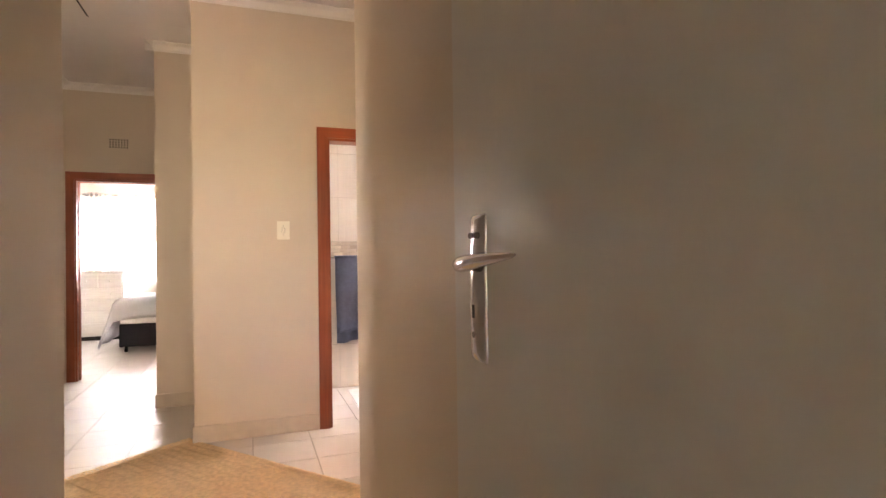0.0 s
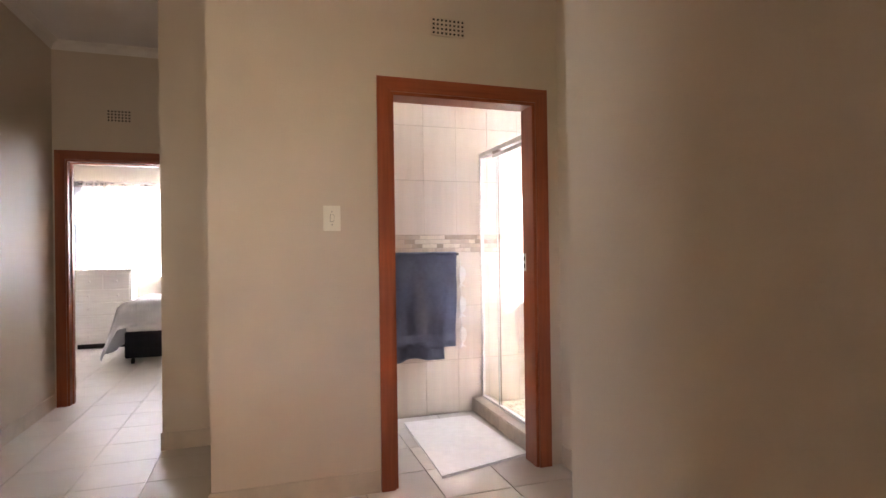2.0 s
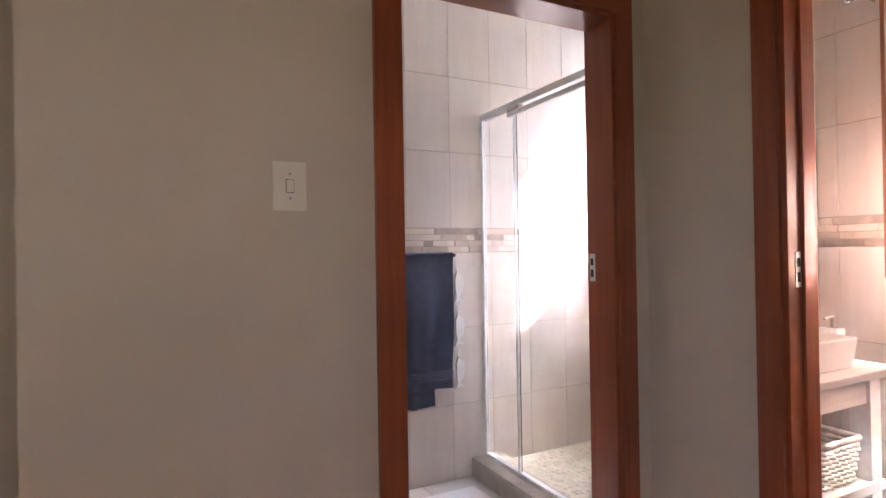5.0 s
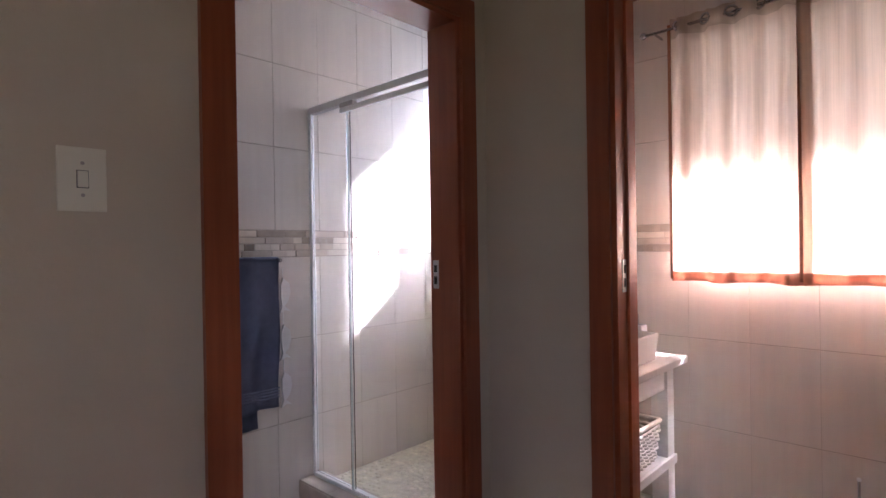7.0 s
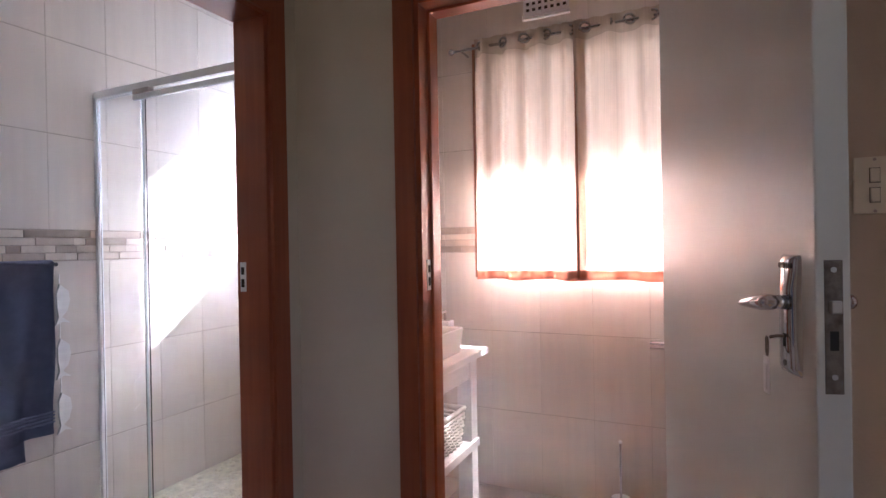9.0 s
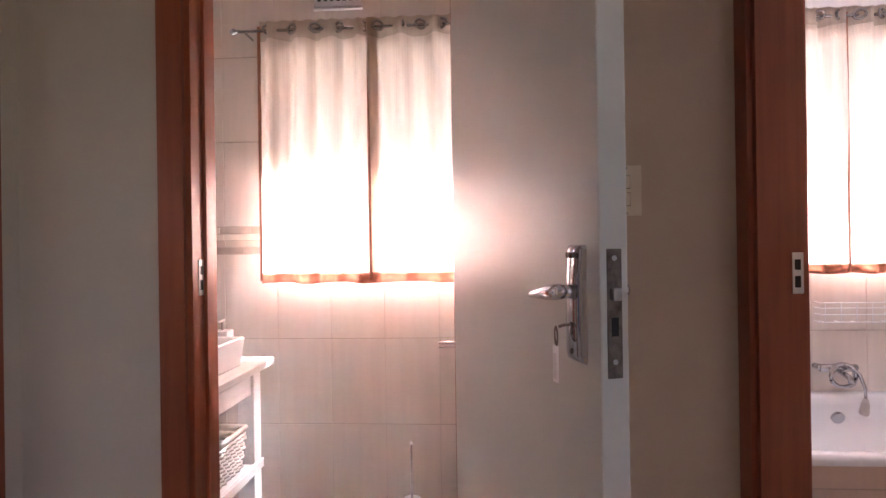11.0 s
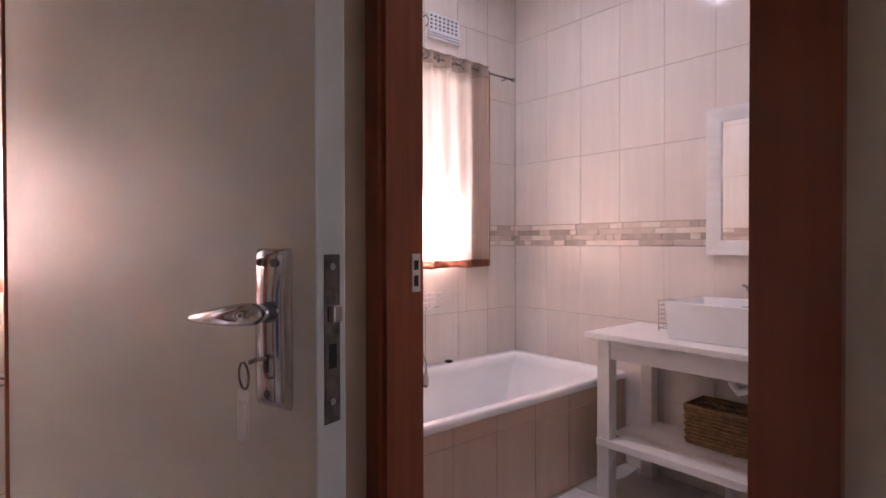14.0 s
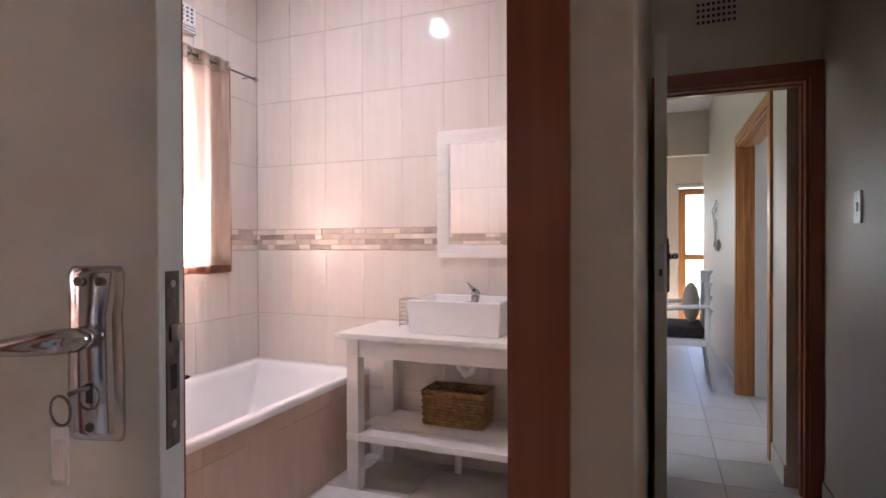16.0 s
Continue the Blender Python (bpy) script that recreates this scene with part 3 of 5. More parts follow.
# ---- switches, vents ----
def switch(name, axis, at, sign, u, z, w, h, rockers, label):
    """A wall plate with screws and rockers, seen from the room side."""
    s = thing(name, at if axis == 'x' else u, u if axis == 'x' else at, z, {('y', -1): 0, ('x', -1): -90, ('x', 1): 90, ('y', 1): 180}[(axis, sign)], label, "light switch")
    part("plate", boxes((-w / 2, -0.008, -h / 2, w / 2, 0, h / 2), bevel=0.002), PLASTIC, s)
    for i in range(rockers):
        zc = (i - (rockers - 1) / 2) * 0.045
        r = part("rocker", boxes((-0.009, -0.013, zc - 0.016, 0.009, -0.008, zc + 0.016), bevel=0.002), PLASTIC, s)
        part("rocker_gap", boxes((-0.0102, -0.0086, zc - 0.0172, 0.0102, -0.0078, zc + 0.0172)), DARK, s)
    for zc in (-0.031 * max(1, rockers * 0.95), 0.031 * max(1, rockers * 0.95)):
        part("screw", rod(bmesh.new(), (0, -0.0075, zc), (0, -0.0092, zc), 0.0036, 10), BRUSHED, s)
    return s


switch("light_switch", 'y', 3.87, -1, 0.392, 1.374, 0.083, 0.124, 1, "cream plastic light switch plate with one rocker on the wall")
switch("light_switch", 'x', 1.655, -1, 2.205, 1.35, 0.078, 0.13, 2, "cream plastic double light switch plate on the wall")
switch("light_switch", 'x', -0.23, 1, 0.26, 1.366, 0.075, 0.125, 1, "white plastic light switch plate on the corridor wall")


def air_vent(name, axis, at, sign, u, z, w, h, nx, nz, label, louvre=0):
    v = thing(name, at if axis == 'x' else u, u if axis == 'x' else at, z, {('y', -1): 0, ('x', -1): -90, ('x', 1): 90, ('y', 1): 180}[(axis, sign)], label, "air vent")
    part("backing", boxes((-w / 2 + 0.004, -0.004, -h / 2 + 0.004, w / 2 - 0.004, 0.0, h / 2 - 0.004)), DARK, v)
    bs = []
    for i in range(nx + 1):
        x = -w / 2 + i * w / nx
        bs.append((x - w / nx * 0.20, -0.012, -h / 2, x + w / nx * 0.20, -0.004, h / 2))
    part("grille", boxes(*bs), PAINT if not louvre else FRAME_W, v)
    bs = []
    for i in range(nz + 1):
        zz = -h / 2 + i * h / nz
        bs.append((-w / 2, -0.0115, zz - h / nz * 0.20, w / 2, -0.0045, zz + h / nz * 0.20))
    part("grille", boxes(*bs), PAINT if not louvre else FRAME_W, v)
    for i in range(louvre):
        zz = -h / 2 - 0.015 - i * 0.017
        part("slat", boxes((-w / 2 - 0.01, -0.022, zz - 0.003, w / 2 + 0.01, -0.002, zz + 0.003)), FRAME_W, v)
    return v


air_vent("air_vent", 'y', 3.87, -1, 1.008, 2.382, 0.183, 0.09, 8, 4, "beige painted air vent grille above the shower room door")
air_vent("air_vent", 'y', 6.26, -1, -1.054, 2.357, 0.178, 0.10, 7, 4, "beige painted air vent grille above the bedroom door")
air_vent("air_vent", 'y', -0.22, 1, 0.225, 2.378, 0.185, 0.12, 8, 4, "shaded air vent grille above the corridor door")
air_vent("air_vent", 'x', 2.71, -1, 3.22, 2.42, 0.21, 0.12, 7, 4, "white louvred air vent above the curtain", 2)
air_vent("air_vent", 'x', 2.88, -1, 0.63, 2.485, 0.22, 0.09, 7, 4, "white louvred air vent above the curtain", 3)
air_vent("air_vent", 'y', 9.80, -1, -1.40, 2.51, 0.2, 0.1, 7, 4, "pale air vent grille above the bedroom curtain")


# ---- windows and curtains ----
def window(name, axis, a0, a1, hole, label):
    u0, u1, z0, z1 = hole
    w = tagged(new(name), label, "window", kind="structure")
    m = (a0 + a1) / 2

    def slab(p0, p1, q0, q1, d=0.02):
        return (m - d, p0, q0, m + d, p1, q1) if axis == 'x' else (p0, m - d, q0, p1, m + d, q1)
    f = 0.035
    part("window_frame", boxes(slab(u0, u0 + f, z0, z1), slab(u1 - f, u1, z0, z1), slab(u0 + f, u1 - f, z0, z0 + f), slab(u0 + f, u1 - f, z1 - f, z1),
                               slab((u0 + u1) / 2 - 0.018, (u0 + u1) / 2 + 0.018, z0 + f, z1 - f), bevel=0.002), FRAME_W, w)
    for p0, p1 in ((u0 + f, (u0 + u1) / 2 - 0.018), ((u0 + u1) / 2 + 0.018, u1 - f)):
        p = part("pane", boxes(slab(p0, p1, z0 + f, z1 - f, 0.002)), PANE, w)
        p.visible_shadow = False
    return w


window("window_1", 'x', 2.76, 2.88, WIN_A, "white framed washroom window behind the curtains")
window("window_2", 'x', 2.925, 3.05, WIN_B, "white framed bathroom window behind the curtains")
window("window_3", 'x', 2.76, 2.88, WIN_S, "small white framed shower window")
# Unseen window, added to fit the opening for the sitting room's fill lamp.
window("added_window_5", 'x', 2.62, 2.74, (-1.95, -0.65, 0.9, 2.1), "unseen white framed window added to light the sitting room")
# Added window, out of view, in the side room's made-up opening.
window("added_window_6", 'x', -1.6, -1.48, (-2.25, -1.25, 0.9, 2.1), "unseen white framed window added to light the side room")
window("window_4", 'y', 9.84, 9.98, WIN_BED, "wide bedroom window behind sheer curtains")


def curtain_panel(parent, axis, at, u0, u1, z0, z1, folds, amp, body, hem, seed, ring=True, flat_low=0.25):
    """One wavy hanging with eyelets, a stiff heading and a hem."""
    rnd = random.Random(seed)
    ph = [rnd.uniform(0, 6.28) for _ in range(4)]
    nu, nz = max(24, folds * 14), 14

    def off(f, k):
        a = amp * (1 - (1 - k) * flat_low)
        return a * (math.sin(2 * math.pi * folds * f + ph[0]) * 0.75 + 0.22 * math.sin(2 * math.pi * folds * 2.3 * f + ph[1]) + (1 - k) * 0.4 * math.sin(2 * math.pi * folds * 0.6 * f + ph[2]))

    def sheet(za, zb, n):
        bm = bmesh.new()
        rows = []
        for j in range(n + 1):
            z = za + (zb - za) * j / n
            k = (z - z0) / (z1 - z0)
            row = []
            for i in range(nu + 1):
                f = i / nu
                u = u0 + (u1 - u0) * f + 0.004 * math.sin(9 * k + ph[3])
                zz = z + (0.011 * math.sin(2 * math.pi * folds * f + ph[0]) if j == n and zb == z1 else 0) + (0.004 * math.sin(6.3 * f * 2 + ph[1]) if k < 0.03 else 0)
                d = at + off(f, k)
                row.append(bm.verts.new((d, u, zz) if axis == 'x' else (u, d, zz)))
            rows.append(row)
        for a, b in zip(rows, rows[1:]):
            for i in range(nu):
                bm.faces.new((a[i], a[i + 1], b[i + 1], b[i]))
        g = bmesh.ops.solidify(bm, geom=bm.faces[:], thickness=0.0014)
        return bm
    if hem:
        part("hem", sheet(z0, z0 + 0.045, 2), hem, parent, "red-brown hem", smooth=True)
        part("cloth", sheet(z0 + 0.045, z1 - 0.085, nz), body, parent, smooth=True)
    else:
        part("cloth", sheet(z0, z1 - 0.085, nz), body, parent, smooth=True)
    part("heading", sheet(z1 - 0.085, z1, 3), HEADING if hem else SHEER_D, parent, "stiff greyish beige heading", smooth=True)
    if hem:
        for ue in (u0, u1):
            f = 0 if ue == u0 else 1
            d = at + off(f, 0.3)
            part("side_seam", boxes((d - 0.004, ue - 0.006, z0 + 0.01, d + 0.004, ue + 0.006, z1 - 0.02)) if axis == 'x' else
                 boxes((ue - 0.006, d - 0.004, z0 + 0.01, ue + 0.006, d + 0.004, z1 - 0.02)), hem, parent)
    if ring:
        rings = max(4, round((u1 - u0) / 0.098)) if hem else folds * 2
        for i in range(rings):
            f = (i + 0.5) / rings
            u = u0 + (u1 - u0) * f
            bm = bmesh.new()
            n = 14
            tube(bm, [((at, u, z1 - 0.042) if axis == 'x' else (u, at, z1 - 0.042)) + np.array(
                (-0.012 - 0.012 * math.cos(2 * math.pi * k / n) * (-1) ** i, 0.021 * math.cos(2 * math.pi * k / n), 0.021 * math.sin(2 * math.pi * k / n)) if axis == 'x' else
                (0.018 * math.cos(2 * math.pi * k / n), -0.012, 0.018 * math.sin(2 * math.pi * k / n))) for k in range(n + 1)], 0.0055, 8)
            part("eyelet", bm, CHROME, parent, smooth=True)


def curtain_rod(name, axis, at, u0, u1, z, wall_at, label):
    r = thing(name, 0, 0, 0, 0, label, "curtain rod")
    P = (lambda u, d=at: (d, u, z)) if axis == 'x' else (lambda u, d=at: (u, d, z))
    bm = bmesh.new()
    rod(bm, P(u0), P(u1), 0.007, 12)
    part("pole", bm, CHROME, r, smooth=True)
    for u in (u0, u1):
        bm = bmesh.new()
        ball(bm, P(u), 0.016)
        part("finial", bm, CHROME, r, smooth=True)
    for u in (u0 + 0.05, u1 - 0.05):
        bm = bmesh.new()
        rod(bm, P(u), P(u, wall_at), 0.006, 8)
        part("bracket", bm, CHROME, r)
    return r


curtain_rod("curtain_rod", 'x', 2.615, 2.25, 3.684, 2.205, 2.714, "thin chrome curtain rod with ball ends over the washroom window")
curtain_rod("curtain_rod", 'x', 2.825, 0.085, 1.60, 2.258, 2.884, "thin chrome curtain rod with ball ends over the bathroom window")
for u0, u1, s, f in ((3.035, 3.568, 3, 4), (2.40, 3.065, 5, 4)):
    c = thing("curtain", 0, 0, 0, 0, "peach linen eyelet curtain with a red-brown hem, backlit by the window", "curtain", "washroom curtains")
    curtain_panel(c, 'x', 2.615, u0, u1, 1.062, 2.247, f, 0.034, CURTAIN, HEM, s)
for u0, u1, s, f in ((0.29, 0.87, 7, 4), (0.865, 1.42, 9, 4)):
    c = thing("curtain", 0, 0, 0, 0, "peach linen eyelet curtain with a red-brown hem, backlit by the window", "curtain", "bathroom curtains")
    curtain_panel(c, 'x', 2.825, u0, u1, 1.068, 2.30, f, 0.034, CURTAIN, HEM, s)
curtain_rod("curtain_rod", 'y', 9.70, -2.29, 0.6, 2.185, 9.79, "thin metal curtain rod over the bedroom window")
c = thing("curtain", 0, 0, 0, 0, "white sheer bedroom curtain glowing with daylight", "curtain", "bedroom curtains")
curtain_panel(c, 'y', 9.70, -1.975, 0.5, 0.90, 2.227, 9, 0.03, SHEER, None, 12)
c = thing("curtain", 0, 0, 0, 0, "white sheer bedroom curtain glowing with daylight", "curtain", "bedroom curtains")
curtain_panel(c, 'y', 9.70, -2.42, -2.17, 0.90, 2.227, 2, 0.03, SHEER, None, 13)
c = thing("curtain", 0, 0, 0, 0, "bunched grey-beige curtain gathered at the window's side", "curtain", "bedroom curtains")
curtain_panel(c, 'y', 9.68, -2.17, -1.98, 0.96, 2.227, 3, 0.035, SHEER_D, None, 14)

# ---- washroom ----
def vanity(name, x0, x1, y0, y1, top, front, label, shelf=0.27):
    """A white painted wash stand; front is +1 when it faces +y, -1 when it faces -y."""
    v = thing(name, (x0 + x1) / 2, (y0 + y1) / 2, 0, 0, label, "wash stand")
    w, d = (x1 - x0) / 2, (y1 - y0) / 2
    part("countertop", boxes((-w - 0.045, -d - (0.04 if front < 0 else 0), top - 0.028, w + 0.045, d + (0.04 if front > 0 else 0), top), bevel=0.005), WHITE, v)
    l = 0.065
    for sx in (-1, 1):
        for sy in (-1, 1):
            cx, cy = sx * (w - l / 2), sy * (d - l / 2)
            part("leg", boxes((cx - l / 2, cy - l / 2, 0, cx + l / 2, cy + l / 2, top - 0.028), bevel=0.003), WHITE, v)
    a = 0.095
    for sy in (-1, 1):
        cy = sy * (d - 0.022)
        part("apron", boxes((-w + l, cy - 0.011, top - 0.028 - a, w - l, cy + 0.011, top - 0.028), bevel=0.002), WHITE, v)
    for sx in (-1, 1):
        cx = sx * (w - 0.022)
        part("apron", boxes((cx - 0.011, -d + l, top - 0.028 - a, cx + 0.011, d - l, top - 0.028), bevel=0.002), WHITE, v)
    n = 3
    for i in range(n):
        b0 = -d + 0.004 + i * (2 * d - 0.008) / n
        part("shelf_board", boxes((-w + 0.004, b0 + 0.0015, shelf - 0.024, w - 0.004, b0 + (2 * d - 0.008) / n - 0.0015, shelf), bevel=0.003), WHITE, v) if i == 1 else \
            part("shelf_board", boxes((-w + l, b0 + 0.0015, shelf - 0.024, w - l, b0 + (2 * d - 0.008) / n - 0.0015, shelf), bevel=0.003), WHITE, v)
    f = d * front
    e0, e1 = sorted((f - 0.002 * front, f + 0.012 * front))
    part("shelf_lip", boxes((-w + 0.004, e0, shelf - 0.03, w - 0.004, e1, shelf + 0.004), bevel=0.003), WHITE, v)
    return v


def basin(name, x, y, z, w, d, h, label):
    b = thing(name, x, y, z, 0, label, "basin")
    bm = bmesh.new()

    def loop(a, bb, zz):
        return [bm.verts.new(p) for p in ((-a, -bb, zz), (a, -bb, zz), (a, bb, zz), (-a, bb, zz))]
    rings = [loop(w / 2 - 0.012, d / 2 - 0.012, 0.0), loop(w / 2, d / 2, h), loop(w / 2 - 0.016, d / 2 - 0.016, h), loop(w / 2 - 0.05, d / 2 - 0.05, 0.035), loop(0.05, 0.04, 0.028)]
    for a, c in zip(rings, rings[1:]):
        for i in range(4):
            bm.faces.new((a[i], a[(i + 1) % 4], c[(i + 1) % 4], c[i]))
    bm.faces.new(rings[0][::-1])
    bm.faces.new(rings[-1])
    bmesh.ops.bevel(bm, geom=bm.edges[:], offset=0.006, segments=3, affect='EDGES', profile=0.5)
    part("bowl", bm, ENAMEL, b, smooth=False)
    bm = bmesh.new()
    rod(bm, (0, 0, 0.029), (0, 0, 0.034), 0.022, 16)
    part("drain", bm, CHROME, b)
    return b


def tap(name, x, y, z, way, label):
    """A mixer tap whose spout points along way in y."""
    t = thing(name, x, y, z, 0, label, "tap")
    bm = bmesh.new()
    rod(bm, (0, 0, 0), (0, 0, 0.012), 0.026, 16, 0.022)
    rod(bm, (0, 0, 0.012), (0, 0, 0.085), 0.019, 16, 0.021)
    part("body", bm, CHROME, t, smooth=True)
    bm = bmesh.new()
    tube(bm, [(0, way * 0.01, 0.045), (0, way * 0.06, 0.062), (0, way * 0.11, 0.066), (0, way * 0.125, 0.055)], [0.013, 0.012, 0.011, 0.010], 10)
    part("spout", bm, CHROME, t, smooth=True)
    bm = bmesh.new()
    ball(bm, (0, 0, 0.092), 0.021, 1, 1, 0.6)
    tube(bm, [(0, 0, 0.098), (0.01, way * 0.04, 0.112), (0.014, way * 0.08, 0.124)], [0.008, 0.006, 0.004], 8)
    part("lever", bm, CHROME, t, smooth=True)
    return t


def basket(name, x, y, z, rz, w, d, h, material, label, flare=0.0):
    """A woven basket: stakes with strands going in and out of them."""
    b = thing(name, x, y, z, rz, label, "basket")
    rows = int(h / 0.017)
    per = [(-w / 2, -d / 2), (w / 2, -d / 2), (w / 2, d / 2), (-w / 2, d / 2)]
    for r in range(rows):
        bm = bmesh.new()
        pts = []
        zc = 0.009 + r * 0.017
        k = 1 + flare * zc / h
        n = 0
        for i in range(4):
            a, c = Vector(per[i]), Vector(per[(i + 1) % 4])
            L = (c - a).length
            nrm = Vector(((c - a).y, -(c - a).x)).normalized()
            m = max(4, int(L / 0.016))
            for j in range(m):
                q = a.lerp(c, j / m) + nrm * (0.0045 * (1 if (n + r) % 2 else -1))
                pts.append((q.x * k, q.y * k, zc + 0.001 * math.sin(n * 1.7 + r)))
                n += 1
        pts.append(pts[0])
        tube(bm, pts, 0.0083, 5)
        part("strand", bm, material, b, smooth=True)
    part("base", boxes((-w / 2 + 0.004, -d / 2 + 0.004, 0.001, w / 2 - 0.004, d / 2 - 0.004, 0.008)), material, b)
    bm = bmesh.new()
    k = 1 + flare
    tube(bm, [(px * k, py * k, h) for px, py in per + per[:1]], 0.011, 6)
    part("rim", bm, material, b, smooth=True)
    return b


def framed_mirror(name, axis, at, sign, u0, u1, z0, z1, label, fw=0.07):
    m = thing(name, (u0 + u1) / 2, at, z0, 0 if sign < 0 else 180, label, "mirror")
    w, h = (u1 - u0) / 2, z1 - z0
    d = 0.028
    out = [(-w, 0), (w, 0), (w, h), (-w, h)]
    inn = [(-w + fw, fw), (w - fw, fw), (w - fw, h - fw), (-w + fw, h - fw)]
    for i in range(4):
        j = (i + 1) % 4
        bm2 = bmesh.new()
        q = [out[i], out[j], inn[j], inn[i]]
        f = [bm2.verts.new((x, -d if k < 2 else -d + 0.006, z)) for k, (x, z) in enumerate(q)]
        g = [bm2.verts.new((x, 0, z)) for x, z in q]
        bm2.faces.new(f)
        bm2.faces.new(g[::-1])
        for a in range(4):
            bm2.faces.new((f[a], g[a], g[(a + 1) % 4], f[(a + 1) % 4]))
        part("frame_board", bm2, WHITE, m)
    part("glass", boxes((-w + fw - 0.004, -0.014, fw - 0.004, w - fw + 0.004, -0.008, h - fw + 0.004)), MIRROR, m, "clear mirror glass")
    return m


vanity("vanity", 1.80, 2.275, 3.44, 3.845, 0.79, -1, "white painted wooden wash stand with an open lower shelf", shelf=0.405)
basin("basin", 1.975, 3.63, 0.79, 0.38, 0.36, 0.105, "white rectangular countertop basin on the wash stand")
tap("tap", 2.215, 3.70, 0.79, -1, "chrome mixer tap behind the basin")
basket("basket", 2.06, 3.60, 0.409, 0, 0.19, 0.26, 0.15, WICKER_PALE, "pale woven basket on the wash stand's shelf", 0.12)
framed_mirror("mirror", 'y', 3.862, -1, 2.22, 2.62, 1.17, 1.73, "white wooden framed mirror above the washroom basin", 0.06)
sb = thing("soap_dispenser", 2.22, 3.56, 0.79, 0, "white soap dispenser with a dark pump on the wash stand", "dispenser")
part("bottle", boxes((-0.03, -0.03, 0, 0.03, 0.03, 0.12), bevel=0.008), ENAMEL, sb)
bm = bmesh.new()
rod(bm, (0, 0, 0.12), (0, 0, 0.155), 0.006)
rod(bm, (0.008, 0, 0.157), (-0.045, 0, 0.153), 0.005)
part("pump", bm, BRUSHED, sb)
ph = thing("toilet_roll_holder", 2.713, 2.695, 0.785, 0, "chrome toilet roll holder on the tiled wall", "roll holder")
bm = bmesh.new()
for yy in (-0.07, 0.07):
    rod(bm, (0, yy, 0), (-0.055, yy, 0.0), 0.004)
rod(bm, (-0.055, -0.075, 0), (-0.055, 0.075, 0), 0.005)
rod(bm, (-0.055, -0.075, -0.022), (-0.055, 0.075, -0.022), 0.004)
part("bar", bm, CHROME, ph)
bs = thing("toilet_brush", 2.584, 2.892, 0, 0, "slim chrome toilet brush with a white tip standing on the floor", "brush")
bm = bmesh.new()
rod(bm, (0, 0, 0), (0, 0, 0.11), 0.045, 18, 0.04)
part("holder", bm, ENAMEL, bs, smooth=False)
bm = bmesh.new()
rod(bm, (0, 0, 0.11), (0, 0, 0.35), 0.005)
part("handle", bm, CHROME, bs)
bm = bmesh.new()
ball(bm, (0, 0, 0.355), 0.008)
part("tip", bm, ENAMEL, bs)


def toilet(x, y, rz):
    t = thing("toilet", x, y, 0, rz, "white ceramic toilet with its lid down", "toilet")
    bm = bmesh.new()
    n = 24
    prev = None
    for z, a, b, c in ((0, 0.10, 0.15, -0.05), (0.12, 0.095, 0.15, -0.03), (0.26, 0.13, 0.20, 0.02), (0.36, 0.18, 0.245, 0.05), (0.385, 0.185, 0.25, 0.05), (0.385, 0.14, 0.20, 0.05)):
        ring = [bm.verts.new((a * math.cos(2 * math.pi * i / n), c + b * math.sin(2 * math.pi * i / n), z)) for i in range(n)]
        if prev:
            for i in range(n):
                bm.faces.new((prev[i], prev[(i + 1) % n], ring[(i + 1) % n], ring[i]))
        else:
            bm.faces.new(ring[::-1])
        prev = ring
    bm.faces.new(prev)
    part("bowl", bm, ENAMEL, t, smooth=True)
    bm = bmesh.new()
    for z0, z1, k in ((0.387, 0.403, 1.0), (0.404, 0.425, 1.01)):
        a = [bm.verts.new((0.187 * k * math.cos(2 * math.pi * i / n), 0.05 + 0.252 * k * math.sin(2 * math.pi * i / n), z0)) for i in range(n)]
        c = [bm.verts.new((0.180 * k * math.cos(2 * math.pi * i / n), 0.05 + 0.245 * k * math.sin(2 * math.pi * i / n), z1)) for i in range(n)]
        for i in range(n):
            bm.faces.new((a[i], a[(i + 1) % n], c[(i + 1) % n], c[i]))
        bm.faces.new(a[::-1])
        bm.faces.new(c)
    part("seat_and_lid", bm, ENAMEL, t)
    part("cistern", boxes((-0.20, -0.36, 0.36, 0.20, -0.19, 0.74), bevel=0.02), ENAMEL, t)
    part("cistern_lid", boxes((-0.21, -0.365, 0.741, 0.21, -0.18, 0.775), bevel=0.008), ENAMEL, t)
    bm = bmesh.new()
    rod(bm, (0, -0.27, 0.775), (0, -0.27, 0.783), 0.02)
    part("flush_button", bm, CHROME, t)


toilet(2.36, 2.375, 0)

